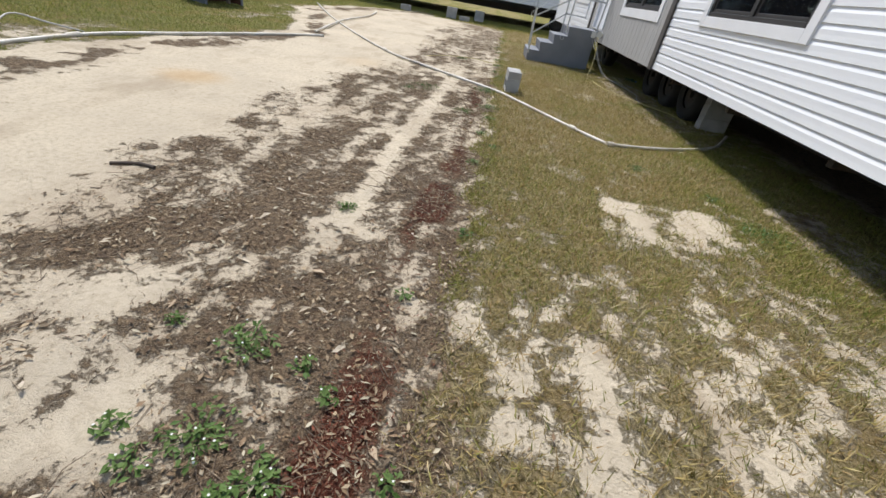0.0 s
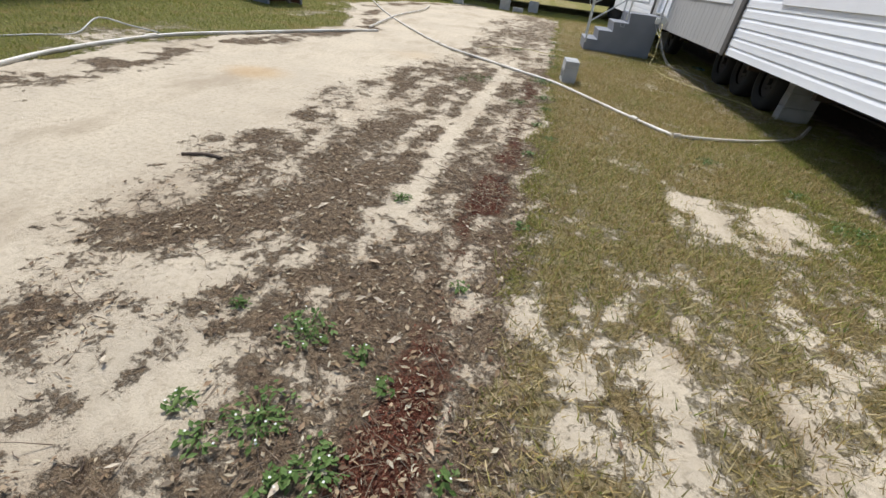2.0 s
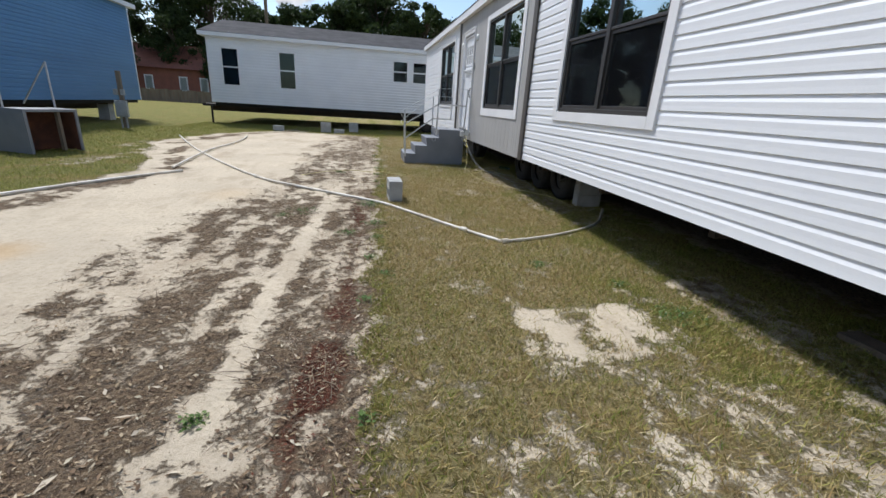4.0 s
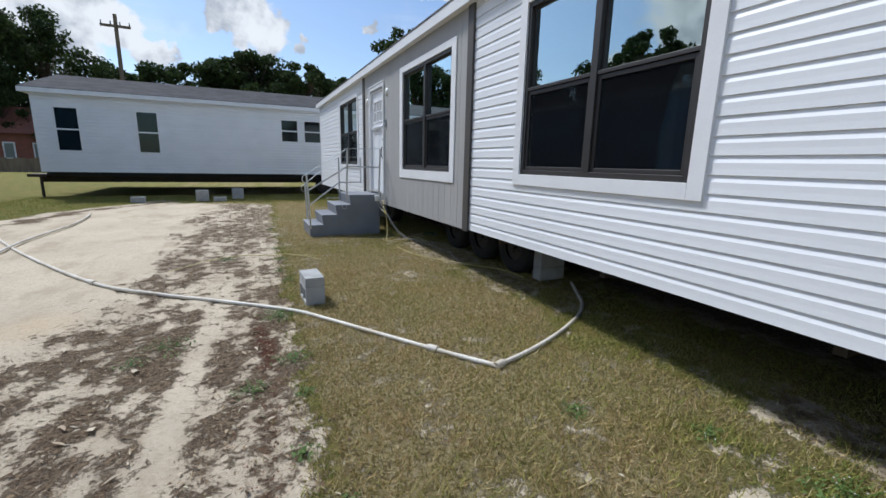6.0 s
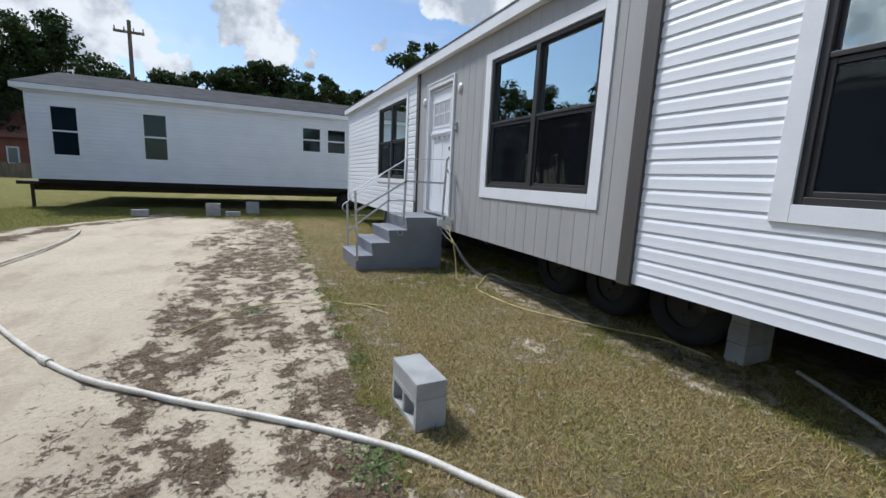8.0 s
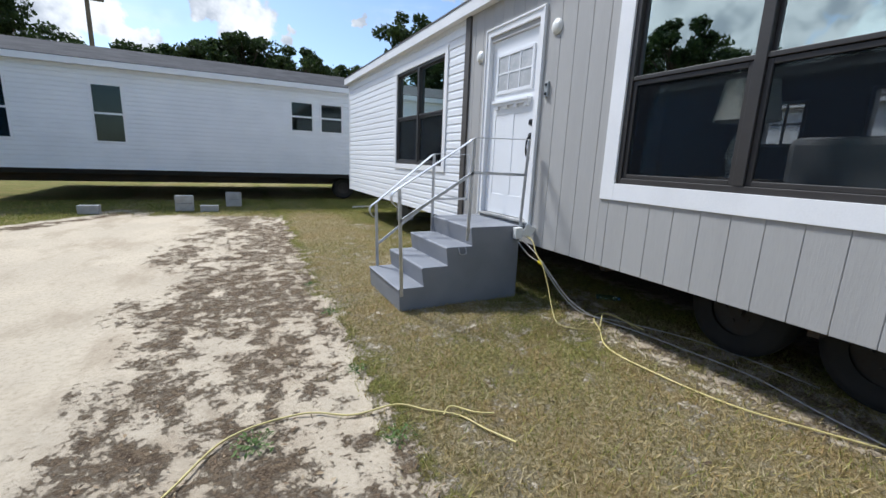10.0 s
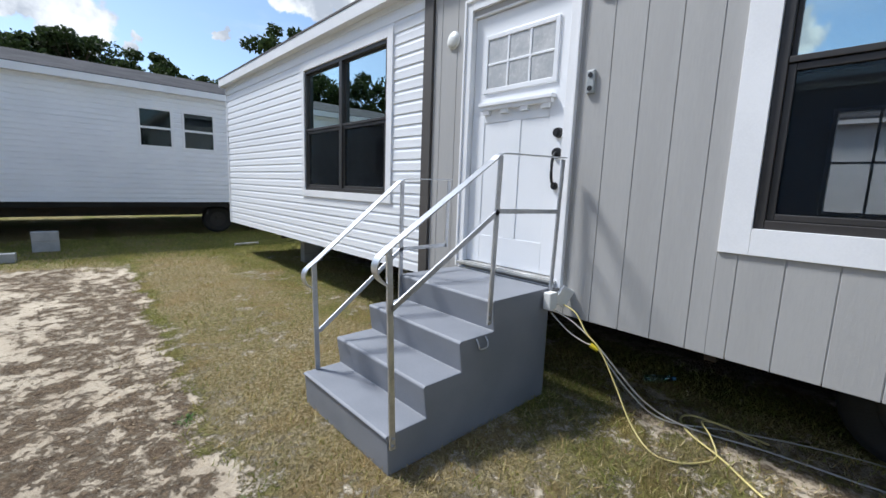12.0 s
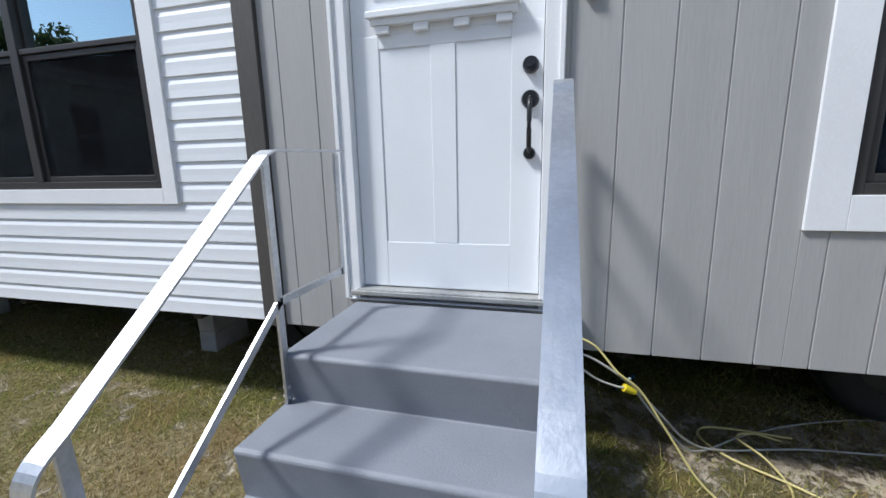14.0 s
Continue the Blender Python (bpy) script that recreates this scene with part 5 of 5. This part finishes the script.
for src, x, y, s, a in spots:
    c = copy_thing(src, pose(x, y, 0, 0, 0, a))
    c.scale = (s, s, s)


# ---- grass, litter, weeds ----
RNG = np.random.default_rng(7)


def stuff(name, vs, faces, mat, label, category):
    me = bpy.data.meshes.new(name)
    n = faces.shape[1]
    me.vertices.add(len(vs))
    me.vertices.foreach_set("co", vs.astype(np.float32).ravel())
    me.loops.add(faces.size)
    me.loops.foreach_set("vertex_index", faces.astype(np.int32).ravel())
    me.polygons.add(len(faces))
    me.polygons.foreach_set("loop_start", np.arange(0, faces.size, n, dtype=np.int32))
    me.update(calc_edges=True)
    me.materials.append(mat)
    return tagged(new(name, me), label, category, kind="stuff")


def scatter(n, x0, x1, y0, y1, weight):
    x, y = RNG.uniform(x0, x1, n), RNG.uniform(y0, y1, n)
    keep = RNG.random(n) < weight(x, y)
    return x[keep], y[keep]


def blades(x, y, h0, h1, w, lean):
    n = len(x)
    z = height(x, y)
    a, hh = RNG.uniform(0, 2 * np.pi, n), RNG.uniform(h0, h1, n)
    la, ln = RNG.uniform(0, 2 * np.pi, n), RNG.uniform(0.2, lean, n) * hh
    p = np.stack([x, y, z - 0.004], 1)
    side = np.stack([np.cos(a), np.sin(a), 0 * a], 1) * w
    tip = p + np.stack([np.cos(la) * ln, np.sin(la) * ln, hh], 1)
    return np.stack([p - side, p + side, tip], 1).reshape(-1, 3), np.arange(3 * n).reshape(-1, 3)


def near_w(x, y):
    return np.clip(1.25 - y / 15.0, 0.25, 1)


def rub(x, y, k):
    return 0.5 * fbm(x * 7, y * 7, k) + 0.5 * fbm(x * 19, y * 19, k + 3)


x, y = scatter(420000, 0.25, 3.7, 0.7, 19.5, lambda x, y: np.clip(zones(x, y)[1] + rub(x, y, 301) - 0.62, 0, 1) * 1.5 * near_w(x, y) * (1 - 0.6 * zones(x, y)[3]))
stuff("dry_grass", *blades(x, y, 0.012, 0.050, 0.0031, 1.9), DRY_GRASS, "short mown half-dry olive and straw grass", "grass")
x, y = scatter(330000, 0.25, 4.3, 0.7, 20.5, lambda x, y: np.clip(zones(x, y)[1] + rub(x, y, 311) - 0.62, 0, 1) * 1.3 * near_w(x, y) * (0.15 + 0.85 * zones(x, y)[3]))
stuff("green_grass", *blades(x, y, 0.015, 0.058, 0.0032, 1.6), GREEN_GRASS, "short green grass beside the home", "grass")
x, y = scatter(60000, -9.0, -3.4, 3.0, 19.0, lambda x, y: np.clip(zones(x, y)[1] - 0.3, 0, 1))
stuff("green_grass", *blades(x, y, 0.02, 0.06, 0.006, 1.2), GREEN_GRASS, "green lawn between the track and the blue home", "grass")
x, y = scatter(30000, -6.5, 5.0, 18.8, 22.5, lambda x, y: np.clip(zones(x, y)[1] - 0.3, 0, 1))
stuff("green_grass", *blades(x, y, 0.02, 0.06, 0.007, 1.2), GREEN_GRASS, "thin grass before the far home", "grass")


def leaf_bits(x, y, s0, s1, lift):
    """Small leaves folded along the midrib."""
    n = len(x)
    z = height(x, y)
    a, s = RNG.uniform(0, 2 * np.pi, n), s0 + (s1 - s0) * RNG.random(n) ** 4
    wid = s * RNG.uniform(0.14, 0.5, n)
    d = np.stack([np.cos(a), np.sin(a), 0.18 * RNG.normal(size=n)], 1) * s[:, None]
    e = np.stack([-np.sin(a), np.cos(a), 0.25 * RNG.normal(size=n)], 1) * wid[:, None]
    p = np.stack([x, y, z + lift * RNG.random(n) + 0.003], 1)
    up = np.stack([0 * x, 0 * x, s * RNG.uniform(0.02, 0.3, n)], 1)
    off = d * RNG.uniform(-0.3, 0.3, n)[:, None]
    v = np.stack([p - d, p - e + up + off, p + d, p + e + up - off * 0.5], 1).reshape(-1, 3)
    i = np.arange(n)[:, None] * 4
    return v, np.concatenate([i + np.array([[0, 1, 2]]), i + np.array([[0, 2, 3]])])


x, y = scatter(240000, -2.6, 0.8, 0.7, 14.0, lambda x, y: np.clip(zones(x, y)[0] + rub(x, y, 331) - 0.70, 0, 1) * 1.6 * np.clip(1.3 - y / 9, 0.3, 1))
stuff("leaf_litter", *leaf_bits(x, y, 0.0025, 0.021, 0.010), LITTER, "dry brown leaf litter over sand", "leaf litter")
x, y = scatter(2600, 0.3, 3.2, 0.8, 10.0, lambda x, y: 0.6 + 0 * x)
stuff("leaf_litter", *leaf_bits(x, y, 0.006, 0.022, 0.02), LITTER, "few dead leaves in the grass", "leaf litter")
x, y = scatter(90000, -0.4, 0.8, 0.7, 8.0, lambda x, y: np.clip(zones(x, y)[2], 0, 1))
stuff("bark_mulch", *leaf_bits(x, y, 0.003, 0.012, 0.01), MULCH, "dark red bark crumbs in the litter", "mulch")
x, y = scatter(260000, -2.4, 0.8, 0.7, 9.0, lambda x, y: np.clip(zones(x, y)[0] + 0.8 * rub(x, y, 341) - 0.66, 0, 1) * 1.8 * np.clip(1.25 - y / 7, 0.15, 1))
stuff("dark_crumbs", *leaf_bits(x, y, 0.002, 0.009, 0.012), CRUMB, "dark brown crumbled bark and leaf bits", "leaf litter")
x, y = scatter(500, -2.3, 0.4, 0.9, 7.0, lambda x, y: np.clip(zones(x, y)[0], 0, 1))
stuff("pale_leaves", *leaf_bits(x, y, 0.018, 0.05, 0.02), PALE_LEAF, "larger pale curled dead leaves on the litter", "leaf litter")
x, y = scatter(9000, -4.2, 2.8, 0.7, 9.0, lambda x, y: np.clip(0.9 - zones(x, y)[1], 0.05, 1) * np.clip(1.1 - y / 9, 0.2, 1) * (0.08 + 0.9 * (x > -1.9)))
stuff("sand_clods", *leaf_bits(x, y, 0.002, 0.007, 0.0), CLOD, "small sand clods and grit", "gravel")


def twigs(x, y, l0, l1, r):
    n = len(x)
    z = height(x, y)
    a, s = RNG.uniform(0, 2 * np.pi, n), l0 + (l1 - l0) * RNG.random(n) ** 2
    b = a + RNG.normal(0, 0.4, n)
    rings = []
    p = np.stack([x, y, z + 0.004], 1)
    for k, ang in enumerate((a, a, b)):
        if k:
            p = p + np.stack([np.cos(ang) * s / 2, np.sin(ang) * s / 2, 0.12 * s * RNG.normal(size=n)], 1)
            p[:, 2] = np.maximum(p[:, 2], z + 0.003)
        rr = r * (1 - 0.3 * k)
        side = np.stack([-np.sin(ang), np.cos(ang), 0 * ang], 1) * rr
        up = np.array([0, 0, rr * 1.5])
        rings.append(np.stack([p - side, p + side, p + up], 1))
    v = np.concatenate(rings, 1).reshape(-1, 3)
    i = np.arange(n)[:, None] * 9
    f = [i + np.array([[o + q, o + (q + 1) % 3, o + 3 + (q + 1) % 3, o + 3 + q]]) for o in (0, 3) for q in range(3)]
    return v, np.concatenate(f)


x, y = scatter(13000, -2.4, 0.6, 0.7, 9.0, lambda x, y: np.clip(zones(x, y)[0] - 0.15, 0, 1) * np.clip(1.2 - y / 8, 0.2, 1))
stuff("twigs", *twigs(x, y, 0.03, 0.16, 0.0019), TWIG, "thin dry twigs and straw in the litter", "twigs")
n = 45
x, y = 0.12 + RNG.normal(0, 0.12, n), 3.3 + RNG.normal(0, 0.16, n)
stuff("twigs", *twigs(x, y, 0.12, 0.34, 0.0028), TWIG, "heap of pale dry stems on red bark", "twigs")
laid("stick", [(-1.75, 3.0), (-1.62, 3.06), (-1.5, 3.04)], 0.012, BARK, "short dark stick on the bare sand", "stick", 6, sub=3)


def weed(x, y, r, n, label, flowers=False):
    """A low weed: stems with paired leaves."""
    rng = np.random.default_rng(int(1000 * (x + 9) + 77 * y))
    z0 = gz(x, y)
    w = thing("weed", (x, y, z0), label, "weed", "weeds in the yard")
    vs, fs, sv, sf, pv, pf = [], [], [], [], [], []
    for k in range(int(0.7 * n)):
        a = rng.random() * 2 * math.pi
        rr = r * rng.random() ** 0.8
        h = 0.010 + 0.034 * rng.random() * (1 - 0.5 * rr / r)
        c = np.array([rr * math.cos(a), rr * math.sin(a), h])
        b = a + rng.normal(0, 0.9)
        s = (0.007 + 0.011 * rng.random())
        d = np.array([math.cos(b), math.sin(b), 0.35 * rng.normal()]) * s
        e = np.array([-math.sin(b), math.cos(b), 0.3 * rng.normal()]) * s * 0.5
        i = len(vs)
        vs += [c - d, c - e - d * 0.1, c + d * 0.9 + np.array([0, 0, -0.3 * s]), c + e - d * 0.1, c + np.array([0, 0, -0.15 * s])]
        fs += [(i, i + 1, i + 4), (i + 1, i + 2, i + 4), (i + 2, i + 3, i + 4), (i + 3, i, i + 4)]
        if flowers and k % 20 == 0:
            j = len(pv)
            f = c + np.array([0, 0, 0.012])
            for q in range(5):
                b2 = a + q * 1.2566
                pv.append(f + 0.0042 * np.array([math.cos(b2), math.sin(b2), 0.25 * rng.random()]))
            pf.append(tuple(range(j, j + 5)))
        if k % 3 == 0:
            j = len(sv)
            q = np.array([0.25 * c[0], 0.25 * c[1], 0.0])
            o = np.array([-math.sin(a), math.cos(a), 0]) * 0.0016
            sv += [q - o, q + o, c + o, c - o]
            sf.append((j, j + 1, j + 2, j + 3))
    for nm, v, f in (("foliage", vs, fs), ("stem", sv, sf)):
        me = bpy.data.meshes.new(nm)
        me.from_pydata([tuple(p) for p in v], [], f)
        mesh_ob(nm, me, WEED, w, local=True)
    if pf:
        me = bpy.data.meshes.new("blossom")
        me.from_pydata([tuple(p) for p in pv], [], pf)
        tagged(mesh_ob("blossom", me, PETAL, w, local=True), "tiny white flowers", kind="stuff")


for x, y, r, n in ((-0.31, 1.84, 0.11, 150), (-0.29, 1.49, 0.12, 150), (-0.05, 1.38, 0.10, 130), (-0.53, 1.46, 0.05, 50), (-0.08, 1.79, 0.055, 50), (-0.29, 3.02, 0.07, 90), (2.71, 3.75, 0.20, 260),
                   (2.02, 4.77, 0.09, 100), (0.04, 1.68, 0.05, 45), (-0.41, 1.37, 0.06, 50), (-0.15, 1.31, 0.06, 60), (0.53, 7.11, 0.20, 200), (-0.3, 6.7, 0.22, 120), (0.55, 6.12, 0.16, 160),
                   (-0.51, 6.52, 0.12, 60), (0.28, 5.79, 0.14, 110), (2.55, 4.3, 0.1, 90), (0.45, 4.15, 0.07, 60), (0.50, 5.05, 0.08, 70), (0.58, 5.6, 0.07, 60), (0.70, 8.3, 0.10, 80), (0.66, 8.9, 0.09, 70), (0.72, 9.6, 0.10, 80), (0.70, 10.4, 0.08, 60), (0.76, 11.6, 0.09, 70), (0.74, 12.6, 0.08, 60), (0.44, 2.95, 0.06, 50), (0.02, 9.85, 0.12, 120), (0.62, 4.6, 0.08, 60), (-0.62, 1.9, 0.05, 40), (0.3, 1.45, 0.05, 40), (0.2, 2.3, 0.05, 45)):
    weed(x, y, r, n, "low green leafy weed growing in the litter" if x < 0.5 else "low green weed in the thin grass", flowers=y < 1.9 or x > 2.5)
